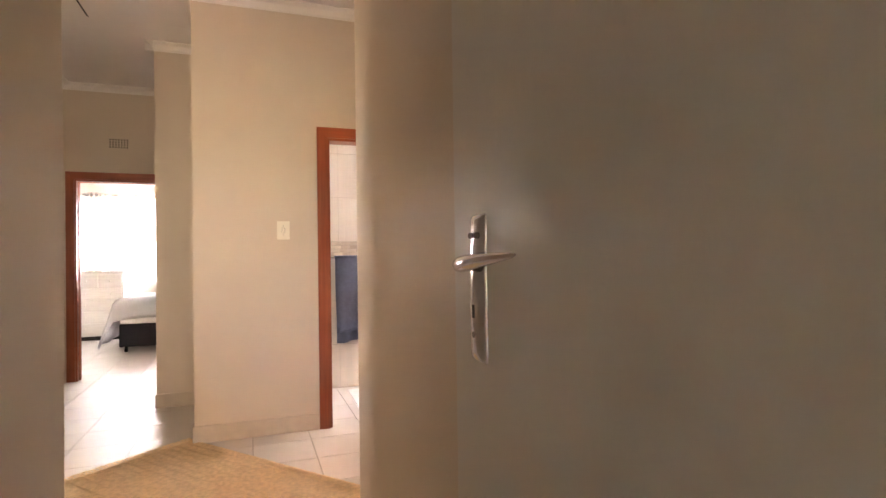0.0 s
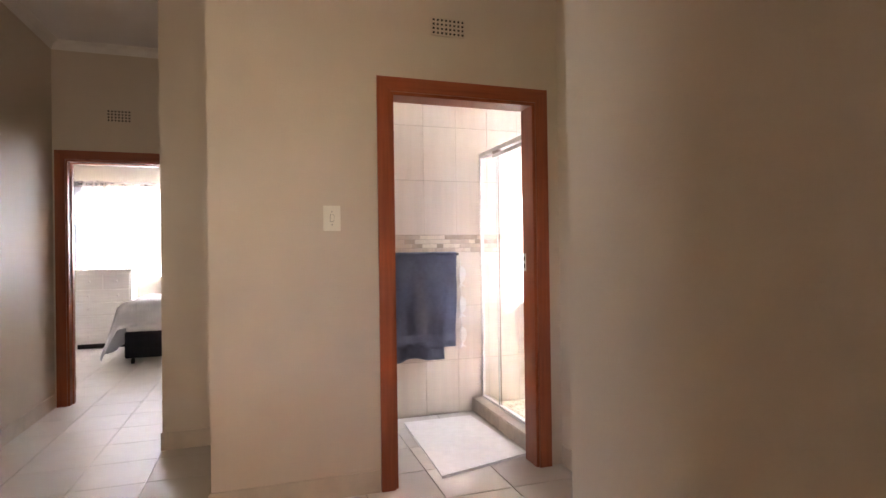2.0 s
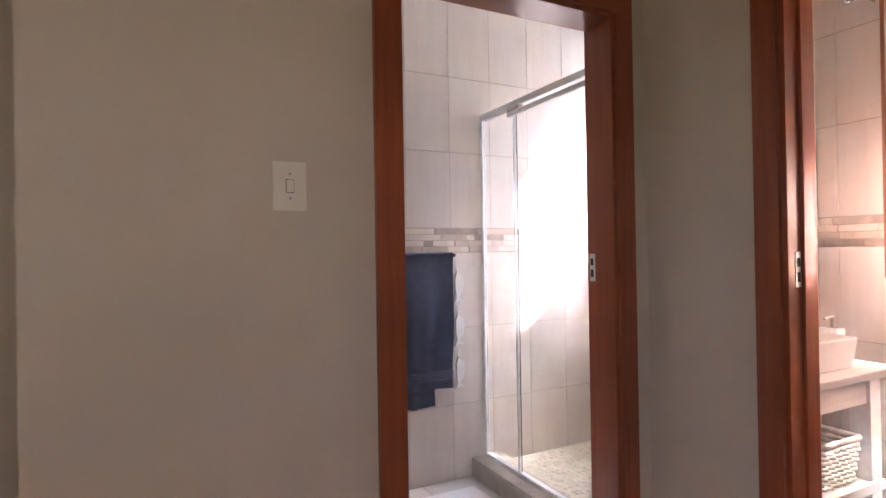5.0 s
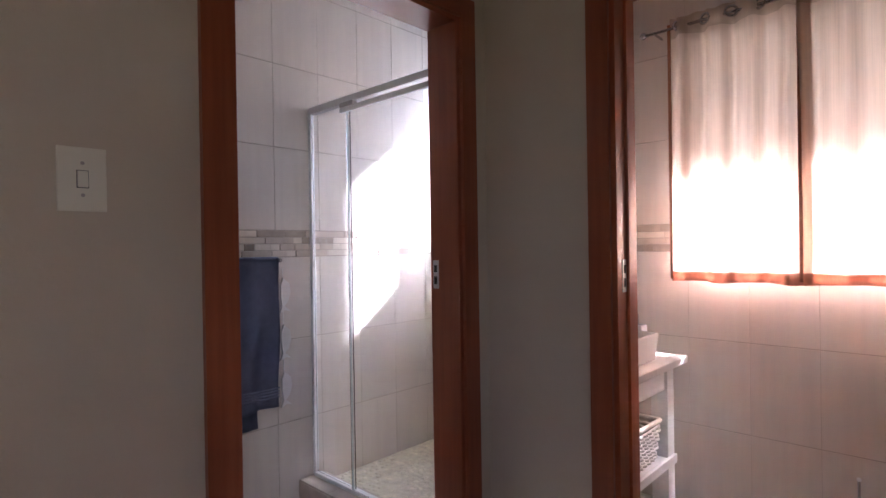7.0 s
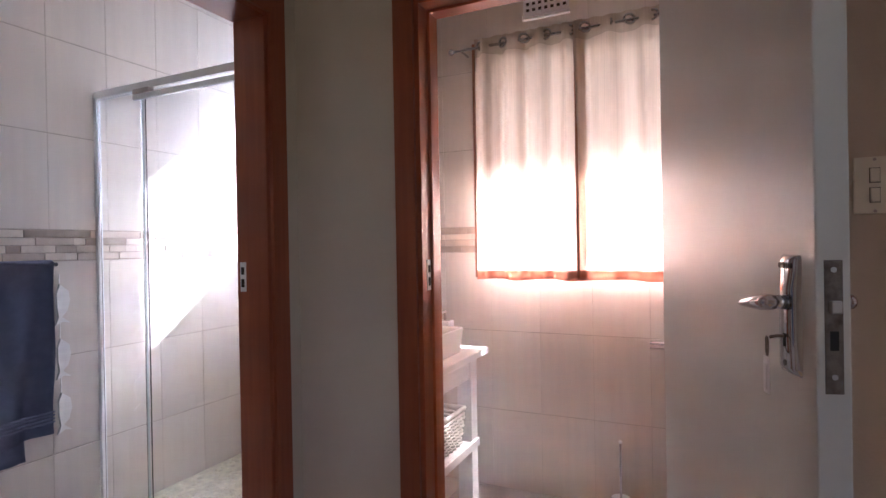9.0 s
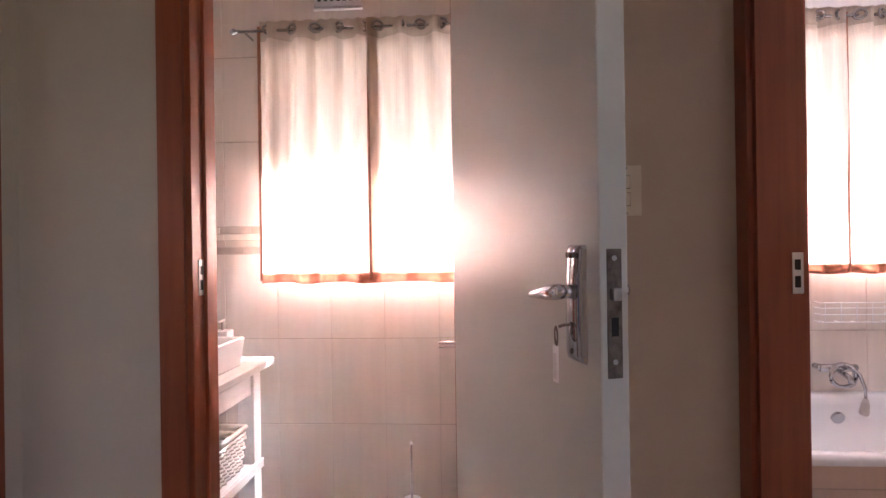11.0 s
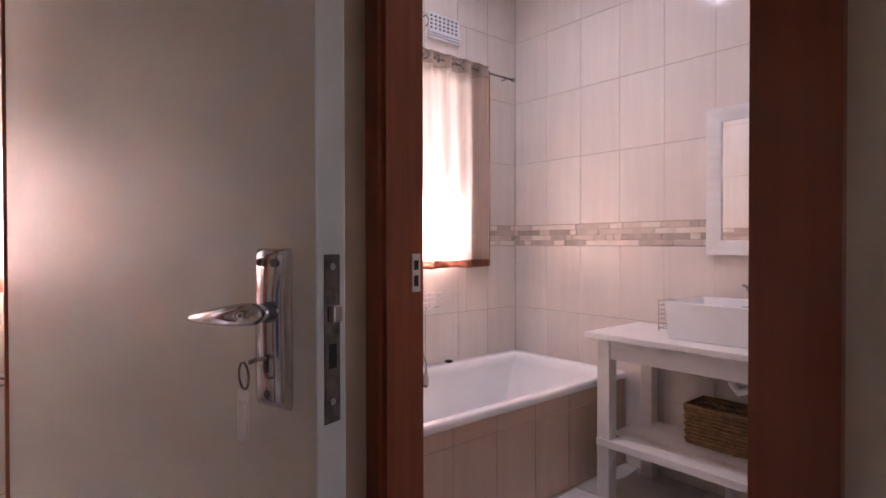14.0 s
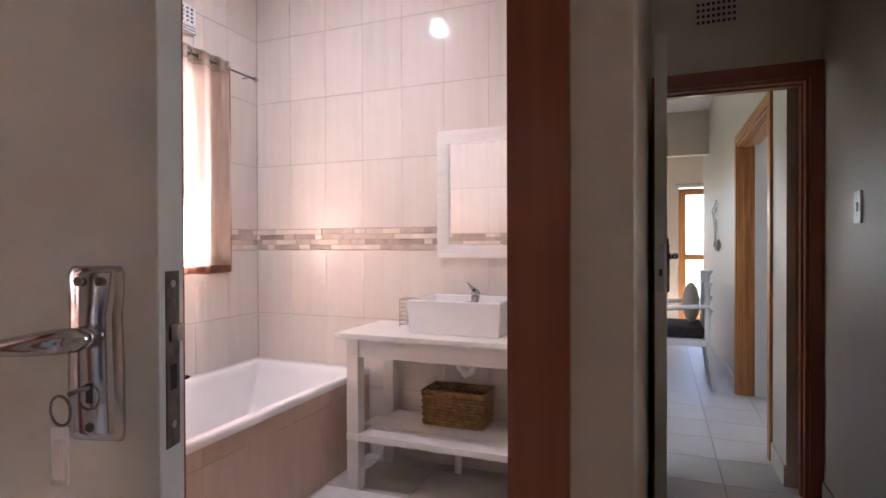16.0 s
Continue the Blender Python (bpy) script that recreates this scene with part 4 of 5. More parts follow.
# ---- bathroom ----
def bath():
    x0, x1, y0, y1, z = 2.06, 2.882, 0.008, 1.70, 0.512
    b = thing("bath", x0, y0, 0, 0, "white rectangular built-in bath with sloping sides", "bath")
    w, l = x1 - x0, y1 - y0
    bm = bmesh.new()

    def loop(a0, b0, a1, b1, zz):
        return [bm.verts.new(p) for p in ((a0, b0, zz), (a1, b0, zz), (a1, b1, zz), (a0, b1, zz))]
    rings = [loop(0, 0, w, l, z - 0.035), loop(0, 0, w, l, z), loop(0.055, 0.085, w - 0.075, l - 0.085, z), loop(0.07, 0.11, w - 0.09, l - 0.11, z - 0.03), loop(0.13, 0.30, w - 0.15, l - 0.22, 0.10)]
    for a, c in zip(rings, rings[1:]):
        for i in range(4):
            bm.faces.new((a[i], a[(i + 1) % 4], c[(i + 1) % 4], c[i]))
    bm.faces.new(rings[-1])
    es = [e for e in bm.edges if len(e.link_faces) == 2]
    bmesh.ops.bevel(bm, geom=es, offset=0.016, segments=4, affect='EDGES', profile=0.5)
    part("tub", bm, ENAMEL, b, smooth=True)
    ov = bmesh.new()
    rod(ov, (w - 0.118, l * 0.57, 0.415), (w - 0.105, l * 0.57, 0.42), 0.028, 18)
    part("overflow", ov, CHROME, b, "chrome overflow rosette")
    return b


bath()
kn = thing("plug", 2.845, 0.62, 0.512, 0, "small black bath plug lying on the bath rim", "plug")
bm = bmesh.new()
ball(bm, (0, 0, 0.009), 0.022, 1, 1.2, 0.42, 14)
part("stopper", bm, DARK, kn, smooth=True)
panel_box = structure("bath_plinth", boxes((2.08, 0.0, 0.0, 2.12, 1.80, 0.474)), PAINT, "tiled front of the bath", "bath panel")
bm_t = thing("bath_mixer", 2.86, 0.93, 0.50, 0, "chrome bath mixer with a hand shower and coiled hose", "tap")
bm = bmesh.new()
rod(bm, (-0.03, -0.08, 0.13), (-0.03, 0.08, 0.13), 0.018, 14)
for yy in (-0.07, 0.07):
    rod(bm, (0.03, yy, 0.13), (-0.03, yy, 0.13), 0.014, 12)
tube(bm, [(-0.03, 0, 0.12), (-0.07, 0, 0.11), (-0.11, 0, 0.10), (-0.12, 0, 0.08)], 0.013, 10)
part("body", bm, CHROME, bm_t, smooth=True)
bm = bmesh.new()
turns = [(-0.075 + 0.004 * k / 12, 0.055 * math.cos(2 * math.pi * k / 16) + 0.004 * math.sin(k), 0.10 + (0.052 + 0.004 * math.sin(k * 0.4)) * math.sin(2 * math.pi * k / 16)) for k in range(4, 53)]
tube(bm, turns + [(-0.07, -0.03, 0.145), (-0.08, -0.062, 0.11), (-0.09, -0.078, 0.05), (-0.095, -0.076, 0.0)], 0.0075, 8)
part("hose", bm, CHROME, bm_t, "ribbed metal hose in loose coils", smooth=True)
bm = bmesh.new()
tube(bm, [(-0.095, -0.076, 0.005), (-0.098, -0.072, -0.02), (-0.105, -0.062, -0.055), (-0.108, -0.056, -0.066)], [0.011, 0.018, 0.021, 0.015], 12)
part("hand_shower", bm, BRUSHED, bm_t, "dull grey hand shower head", smooth=True)

rk = thing("soap_rack", 2.884, 0.84, 0.875, 0, "white wire soap rack on the tiled wall above the bath", "soap rack")
for zz in (-0.035, 0.0, 0.03, 0.055):
    part("wire", tube(bmesh.new(), [(0, -0.16, zz), (-0.05, -0.155, zz), (-0.05, 0.155, zz), (0, 0.16, zz)], 0.003, 6), FRAME_W, rk)
for k in range(5):
    yy = -0.14 + k * 0.07
    part("wire", tube(bmesh.new(), [(-0.05, yy, 0.055), (-0.05, yy, -0.035), (-0.004, yy, -0.035)], 0.0024, 6), FRAME_W, rk)
hk = thing("hook", 2.884, 0.775, 2.47, 0, "small metal hook on the wall beside the vent", "hook")
bm = bmesh.new()
tube(bm, [(0, 0, 0.03), (-0.03, 0, 0.03), (-0.05, 0, 0.0), (-0.045, 0, -0.025), (-0.025, 0, -0.03)], 0.004, 8)
part("wire", bm, BRUSHED, hk)

vanity("vanity", 0.95, 1.944, 0.012, 0.462, 0.79, 1, "white painted wooden wash stand with an open lower shelf", shelf=0.285)
basin("basin", 1.405, 0.215, 0.79, 0.48, 0.36, 0.165, "white rectangular countertop basin on the wash stand")
tap("tap", 1.40, 0.045, 0.79, 1, "chrome mixer tap behind the basin").scale = (1.2, 1.2, 1.9)
ov = thing("basin_waste", 1.415, 0.25, 0.655, 0, "white plastic trap and chrome waste under the basin", "waste pipe")
bm = bmesh.new()
tube(bm, [(0, 0, 0.14), (0, 0, 0.0), (-0.005, 0, -0.045), (-0.03, 0, -0.075), (-0.06, 0, -0.06), (-0.075, 0, -0.02), (-0.08, -0.05, 0.0), (-0.08, -0.24, 0.0)], 0.021, 12)
part("trap", bm, PVC, ov, smooth=True)
bm = bmesh.new()
rod(bm, (0, 0, 0.135), (0, 0, 0.15), 0.035, 18)
part("flange", bm, WORN, ov)
bm = bmesh.new()
rod(bm, (0.05, -0.1, -0.62), (0.05, -0.1, -0.36), 0.02, 12)
part("waste_stub", bm, PVC, ov)
basket("basket", 1.475, 0.118, 0.286, 0, 0.32, 0.18, 0.175, WICKER, "brown woven seagrass basket on the wash stand's shelf", 0.03)
framed_mirror("mirror", 'y', 0.008, 1, 1.085, 1.625, 1.155, 1.848, "white wooden framed mirror above the bathroom basin", 0.068)
cd = thing("wire_caddy", 1.725, 0.15, 0.79, 0, "small dark wire caddy beside the basin", "caddy")
for i in range(7):
    zz = 0.012 + i * 0.022
    part("wire", tube(bmesh.new(), [(-0.05, -0.05, zz), (0.05, -0.05, zz), (0.05, 0.05, zz), (-0.05, 0.05, zz), (-0.05, -0.05, zz)], 0.0022, 5), BRUSHED, cd)
for px, py in ((-0.05, -0.05), (0.05, -0.05), (0.05, 0.05), (-0.05, 0.05)):
    part("post", rod(bmesh.new(), (px, py, 0), (px, py, 0.15), 0.0025, 6), BRUSHED, cd)
gl = thing("ceiling_light", 2.04, 1.04, HIGH, 0, "small round glowing ceiling light", "ceiling light")
bm = bmesh.new()
rod(bm, (0, 0, -0.02), (0, 0, 0), 0.048, 24)
part("base", bm, FRAME_W, gl)
GLOW = bpy.data.materials.new("lamp_glow")
GLOW.use_nodes = True
GLOW.node_tree.nodes["Principled BSDF"].inputs["Emission Color"].default_value = (1.0, 0.93, 0.84, 1)
GLOW.node_tree.nodes["Principled BSDF"].inputs["Emission Strength"].default_value = 6.0
bm = bmesh.new()
ball(bm, (0, 0, -0.024), 0.034, 1, 1, 0.4, 20)
part("diffuser", bm, GLOW, gl, smooth=True)
bmat = thing("bath_mat", 1.66, 0.72, 0, 3, "white cotton bath mat on the bathroom floor", "bath mat")
part("cotton", boxes((-0.42, -0.26, 0.0, 0.38, 0.30, 0.012), bevel=0.005), MAT, bmat)

# ---- shower room ----
kerb = structure("shower_kerb", boxes((1.55, 4.0, 0.0, 1.70, 4.988, 0.094)), GROUT, "tiled shower kerb", "kerb")
tray = structure("shower_floor", boxes((1.70, 4.0, 0.0, 2.72, 4.995, 0.046)), PEBBLE, "pebbled shower floor", "floor")
bm = bmesh.new()
rp = random.Random(4)
for i in range(30):
    for j in range(26):
        x, y = 1.72 + i * 0.036 + rp.uniform(-.012, .012), 4.02 + j * 0.038 + rp.uniform(-.012, .012)
        if x < 2.69 and y < 4.975:
            bmesh.ops.create_icosphere(bm, subdivisions=1, radius=0.0205, matrix=Matrix.Translation((x, y, 0.041)) @ Matrix.Rotation(rp.uniform(0, 3), 4, 'Z') @ Matrix.Diagonal((rp.uniform(.85, 1.2), rp.uniform(.7, 1.0), 0.5, 1)))
pebbles = tagged(part("pebbles", bm, PEBBLE, None, smooth=True), "pale yellow pebbles set in the shower floor", "pebbles", kind="stuff")

sh = thing("shower_screen", 1.643, 0, 0.0, 0, "white framed glass shower screen with a pivot door", "shower screen")
zt = 1.935
part("post", boxes((-0.013, 4.969, 0.094, 0.013, 4.987, zt), bevel=0.003), FRAME_W, sh)
part("post", boxes((-0.018, 4.002, 0.094, 0.018, 4.03, zt), bevel=0.003), FRAME_W, sh)
part("top_rail", boxes((-0.02, 4.03, zt - 0.032, 0.02, 4.966, zt), bevel=0.004), FRAME_W, sh)
part("door_rail", boxes((-0.030, 4.04, zt - 0.075, -0.012, 4.70, zt - 0.052), bevel=0.003), FRAME_W, sh)
part("bottom_rail", boxes((-0.018, 4.03, 0.094, 0.018, 4.966, 0.118), bevel=0.003), FRAME_W, sh)
for y0, y1, xo in ((4.655, 4.964, 0.0), (4.035, 4.665, -0.016)):
    g = part("pane", boxes((xo - 0.003, y0, 0.12, xo + 0.003, y1, zt - 0.034), bevel=0.0008), SHOWER_GLASS, sh, "clear glass pane")
    g.visible_shadow = False
part("door_edge", boxes((-0.021, 4.6535, 0.12, -0.011, 4.657, zt - 0.05)), GLASS_EDGE, sh)
part("pivot", boxes((-0.03, 4.60, zt - 0.05, 0.0, 4.70, zt - 0.03), bevel=0.003), BRUSHED, sh, "grey pivot bracket")
rail = thing("towel_rail", 0, 4.987, 1.182, 0, "chrome towel rail on the tiled wall", "towel rail")
bm = bmesh.new()
rod(bm, (0.85, -0.065, 0), (1.43, -0.065, 0), 0.009)
for x in (0.87, 1.42):
    rod(bm, (x, -0.065, 0), (x, 0, 0), 0.008)
part("bar", bm, CHROME, rail, smooth=True)


def towel_sheet(x0, x1, at, z0, z1, seed, slope=0.0):
    bm = bmesh.new()
    rnd = random.Random(seed)
    p = [rnd.uniform(0, 6) for _ in range(4)]
    nu, nz = 44, 30
    rows = []
    for j in range(nz + 1):
        k = j / nz
        row = []
        for i in range(nu + 1):
            f = i / nu
            low = 1 - k
            u = x0 + (x1 - x0) * f + slope * low * (f - 0.3) + 0.012 * low * math.sin(5 * low + p[3]) * (f - .2)
            z = z0 + (z1 - z0) * k + low * 0.012 * math.sin(7 * f + p[0])
            y = at - 0.019 * (0.35 + low) * math.sin(13 * f + p[1] + 0.8 * low) - 0.009 * low * math.sin(27 * f + p[2]) - 0.006 * math.sin(9 * k + 4 * f)
            row.append(bm.verts.new((u, y, z)))
        rows.append(row)
    for a, b in zip(rows, rows[1:]):
        for i in range(nu):
            bm.faces.new((a[i], a[i + 1], b[i + 1], b[i]))
    bmesh.ops.solidify(bm, geom=bm.faces[:], thickness=0.006)
    return bm


tw = thing("towel", 0, 0, 0, 0, "dark blue terry towel folded over the rail", "towel")
part("front_fold", towel_sheet(0.89, 1.405, 4.897, 0.515, 1.194, 2, -0.02), TOWEL, tw, smooth=True)
part("back_fold", towel_sheet(0.90, 1.345, 4.950, 0.42, 1.194, 6, -0.03), TOWEL, tw, smooth=True)
part("top_fold", boxes((0.89, 4.898, 1.183, 1.405, 4.950, 1.200), bevel=0.007), TOWEL, tw)
bm = bmesh.new()
for zz in (0.565, 0.578, 0.591, 0.604):
    box(bm, 0.90, 4.871, zz - 0.0035, 1.385, 4.879, zz + 0.0035, 0.002)
part("woven_border", bm, TOWEL, tw, "ribbed woven border")

orn = thing("fish_hanger", 1.462, 4.965, 1.12, 0, "string of three white wooden fish hanging beside the towel", "wall ornament")
orn.scale = (1.5, 1.0, 1.12)
bm = bmesh.new()
rod(bm, (0, 0, -0.55), (0, 0, 0.02), 0.0015, 6)
part("string", bm, WHITE, orn)
for z in (-0.08, -0.28, -0.48):
    bm = bmesh.new()
    pts = [(0.0, 0.06), (0.022, 0.035), (0.026, 0.0), (0.018, -0.04), (0.004, -0.06), (0.026, -0.085), (0.006, -0.078), (-0.012, -0.09), (-0.004, -0.06), (-0.008, -0.02), (-0.008, 0.03)]
    f = bm.faces.new([bm.verts.new((x, -0.006, z + q)) for x, q in pts])
    r = bmesh.ops.extrude_face_region(bm, geom=[f])
    bmesh.ops.translate(bm, verts=[e for e in r["geom"] if isinstance(e, bmesh.types.BMVert)], vec=(0, 0.012, 0))
    part("fish", bm, WHITE, orn, "curved white fish shape")

mt = thing("bath_mat", 0, 0, 0, 0, "white cotton bath mat on the shower room floor", "bath mat")
bm = bmesh.new()
o = [(0.95, 3.90), (1.535, 4.045), (1.485, 4.86), (0.98, 4.865)]
lo = [bm.verts.new((x, y, 0.0)) for x, y in o]
hi = [bm.verts.new((x, y, 0.013)) for x, y in o]
bm.faces.new(lo[::-1])
bm.faces.new(hi)
for i in range(4):
    bm.faces.new((lo[i], lo[(i + 1) % 4], hi[(i + 1) % 4], hi[i]))
bmesh.ops.bevel(bm, geom=bm.edges[:], offset=0.006, segments=2, affect='EDGES')
part("cotton", bm, MAT, mt)

# ---- lobby rug ----
rug = thing("rug", -0.19, 3.94, 0.0, -51, "tan woven jute rug with a fringed end on the tiles", "rug")
W, LN = 0.95, 1.55
bm = bmesh.new()
nx, ny = 40, 60
rr = random.Random(8)
grid = [[bm.verts.new((LN * i / ny, -W * j / nx, 0.008 + 0.0025 * math.sin(j * 2.4) + rr.uniform(-0.001, 0.001))) for j in range(nx + 1)] for i in range(ny + 1)]
for i in range(ny):
    for j in range(nx):
        bm.faces.new((grid[i][j], grid[i + 1][j], grid[i + 1][j + 1], grid[i][j + 1]))
bmesh.ops.solidify(bm, geom=bm.faces[:], thickness=0.007)
part("weave", bm, JUTE, rug)
bm = bmesh.new()
for k in range(95):
    y = -W * k / 95 - rr.uniform(0, 0.006)
    tube(bm, [(0.01, y, 0.008), (-0.02, y + rr.uniform(-.006, .006), 0.010 + rr.uniform(0, 0.005)), (-0.045 - rr.uniform(0, 0.02), y + rr.uniform(-.014, .014), 0.004)], [0.0045, 0.0035, 0.0015], 5)
part("fringe", bm, JUTE, rug, "loose jute fringe")

# ---- bedroom ----
def chest(x0, x1, y0, y1, h):
    c = thing("chest_of_drawers", (x0 + x1) / 2, y0, 0, 0, "tall white painted chest of drawers", "chest of drawers")
    w, d = (x1 - x0) / 2, y1 - y0
    part("body", boxes((-w, 0.02, 0.06, w, d, h - 0.03), bevel=0.003), WHITE, c)
    part("top", boxes((-w - 0.02, -0.01, h - 0.03, w + 0.02, d, h), bevel=0.006), WHITE, c)
    part("plinth", boxes((-w + 0.01, 0.035, 0, w - 0.01, d - 0.01, 0.06)), DARK, c)
    rows = [0.09, 0.265, 0.44, 0.61, 0.78]
    for i, z in enumerate(rows):
        z1 = (rows[i + 1] if i < 4 else h - 0.045) - 0.015
        cols = ((-w + 0.02, w - 0.02),) if i < 4 else ((-w + 0.02, -0.008), (0.008, w - 0.02))
        for a, b in cols:
            dr = part("drawer", boxes((a, 0.0, z, b, 0.02, z1), bevel=0.005), WHITE, c)
            for kx in ((a + (b - a) * 0.22, a + (b - a) * 0.78) if i < 4 else ((a + b) / 2,)):
                bm = bmesh.new()
                ball(bm, (kx, -0.012, (z + z1) / 2), 0.014)
                part("knob", bm, WHITE, dr, smooth=True)


chest(-2.249, -1.608, 9.28, 9.64, 1.03)
bed = thing("bed", -1.40, 7.92, 0, 0, "double bed with a white duvet over a navy base on casters", "bed")
part("base", boxes((0, 0, 0.07, 2.0, 1.45, 0.36), bevel=0.02), BEDBASE, bed, "navy fabric bed base")
part("mattress", boxes((0.01, 0.01, 0.36, 1.99, 1.44, 0.62), bevel=0.03), DUVET, bed)
for x in (0.07, 1.93):
    for y in (0.07, 1.38):
        bm = bmesh.new()
        rod(bm, (x, y, 0.03), (x, y, 0.07), 0.015)
        rod(bm, (x - 0.015, y, 0.03), (x + 0.015, y, 0.03), 0.03, 14)
        part("caster", bm, DARK, bed)
bm = bmesh.new()
nu, nv = 44, 36
rows = []
rb = random.Random(3)
for i in range(nu + 1):
    row = []
    for j in range(nv + 1):
        u, v = -0.60 + 2.58 * i / nu, -0.27 + 2.0 * j / nv
        over_x, over_y = max(0, -u), max(0, -v, v - 1.45)
        x = max(u, -0.05 - 0.30 * over_x)
        y = min(max(v, -0.035), 1.49)
        drop = math.hypot(over_x, over_y) if (over_x and over_y) else over_x + over_y
        z = 0.665 - drop * 0.95 + 0.012 * math.sin(7 * u + 2 * v) + 0.010 * math.sin(11 * v) + 0.03 * math.sin(1.2 * u + 0.5)
        if over_y and v < 0:
            y -= 0.02 * math.sin(9 * u) + 0.015
        if over_x:
            x -= 0.025 * math.sin(8 * v)
        row.append(bm.verts.new((x, y, max(0.06, z))))
    rows.append(row)
for a, b in zip(rows, rows[1:]):
    for j in range(nv):
        bm.faces.new((a[j], b[j], b[j + 1], a[j + 1]))
bmesh.ops.solidify(bm, geom=bm.faces[:], thickness=-0.02)
part("duvet", bm, DUVET, bed, "rumpled white duvet", smooth=True)

# ---- sitting room ----
ch = thing("armchair", 0.39, -2.55, 0, -90, "white painted wooden armchair with a dark seat cushion", "chair")
for x, y, h in ((-0.33, 0.25, 0.66), (0.28, 0.25, 0.66), (-0.31, -0.28, 0.98), (0.26, -0.28, 0.98)):
    bm = bmesh.new()
    tube(bm, [(x + (0.02 if x < 0 else -0.02), y, h), (x, y, 0.42), (x - (0.03 if x < 0 else -0.03), y + (0.03 if y > 0 else -0.05), 0.0)], [0.02, 0.024, 0.018], 8)
    part("leg", bm, WHITE, ch, smooth=True)
part("seat_frame", boxes((-0.33, -0.29, 0.36, 0.28, 0.27, 0.42), bevel=0.006), WHITE, ch)
part("seat_cushion", boxes((-0.30, -0.26, 0.42, 0.25, 0.25, 0.52), bevel=0.03), CUSHION, ch, "dark seat cushion")
for x in (-0.32, 0.27):
    bm = bmesh.new()
    tube(bm, [(x, -0.29, 0.70), (x - 0.01, 0.0, 0.68), (x, 0.22, 0.655), (x, 0.29, 0.63)], [0.018, 0.022, 0.024, 0.018], 8)
    part("armrest", bm, WHITE, ch, smooth=True)
for zz in (0.62, 0.74, 0.86, 0.97):
    bm = bmesh.new()
    tube(bm, [(-0.31, -0.29, zz), (0, -0.33, zz + 0.01), (0.26, -0.29, zz)], 0.016, 8)
    part("back_rail", bm, WHITE, ch, smooth=True)
pl = thing("cushion", 0.30, -2.55, 0.53, -90, "grey patterned scatter cushion leaning on the armchair", "cushion")
bm = bmesh.new()
ball(bm, (0, -0.08, 0.17), 0.2, 1.0, 0.35, 0.9, 16)
part("pillow", bm, SHEER_D, pl, smooth=True)

ho = thing("wall_ornament", -0.101, -3.95, 1.25, 0, "white metal wall ornament with birds and hanging hearts", "wall ornament")
bm = bmesh.new()
tube(bm, [(0.01, -0.28, 0.30), (0.012, -0.12, 0.36), (0.012, 0.05, 0.33), (0.01, 0.22, 0.37)], 0.008, 6)
tube(bm, [(0.01, -0.12, 0.36), (0.012, -0.05, 0.20), (0.012, 0.06, 0.02), (0.012, 0.10, -0.10)], 0.007, 6)
tube(bm, [(0.012, 0.06, 0.02), (0.012, 0.18, 0.12), (0.012, 0.22, 0.20)], 0.006, 6)
part("branch", bm, WHITE, ho)
for y, z in ((-0.24, 0.36), (-0.04, 0.39), (0.18, 0.42), (0.20, 0.20), (0.02, -0.03)):
    bm = bmesh.new()
    ball(bm, (0.016, y, z), 0.035, 0.35, 1.3, 0.8, 10)
    ball(bm, (0.016, y + 0.045, z + 0.02), 0.016, 0.5, 1, 1, 8)
    part("bird", bm, WHITE if z > 0 else BRUSHED, ho, smooth=True)
hs = thing("heart_ornament", -0.101, -3.45, 1.22, 0, "small grey fabric heart hanging on the wall", "wall ornament")
bm = bmesh.new()
for y in (-0.02, 0.02):
    ball(bm, (0.02, y, 0.02), 0.035, 0.5, 0.9, 1, 12)
rod(bm, (0.02, 0, -0.075), (0.02, 0, 0.01), 0.004, 12, 0.045)
part("heart", bm, SHEER_D, hs, smooth=True)

gd = thing("glazed_door", -0.23, -6.44, 0, 0, "wooden framed glazed outer door full of daylight", "door")
for x0, x1 in ((-0.43, -0.33), (0.33, 0.43)):
    part("stile", boxes((x0, 0, 0.02, x1, 0.05, 2.08), bevel=0.004), PINE, gd)
for z0, z1 in ((0.02, 0.22), (0.98, 1.06), (1.98, 2.08)):
    part("rail", boxes((-0.33, 0, z0, 0.33, 0.05, z1), bevel=0.004), PINE, gd)
for z0, z1 in ((0.22, 0.98), (1.06, 1.98)):
    p = part("pane", boxes((-0.33, 0.022, z0, 0.33, 0.028, z1)), PANE, gd)
    p.visible_shadow = False
curtain_rod("curtain_rod", 'y', -6.30, -0.95, 0.25, 2.14, -6.4, "dark curtain rod above the glazed door")

# ---- tiles ----
TILE_MESHES = {}


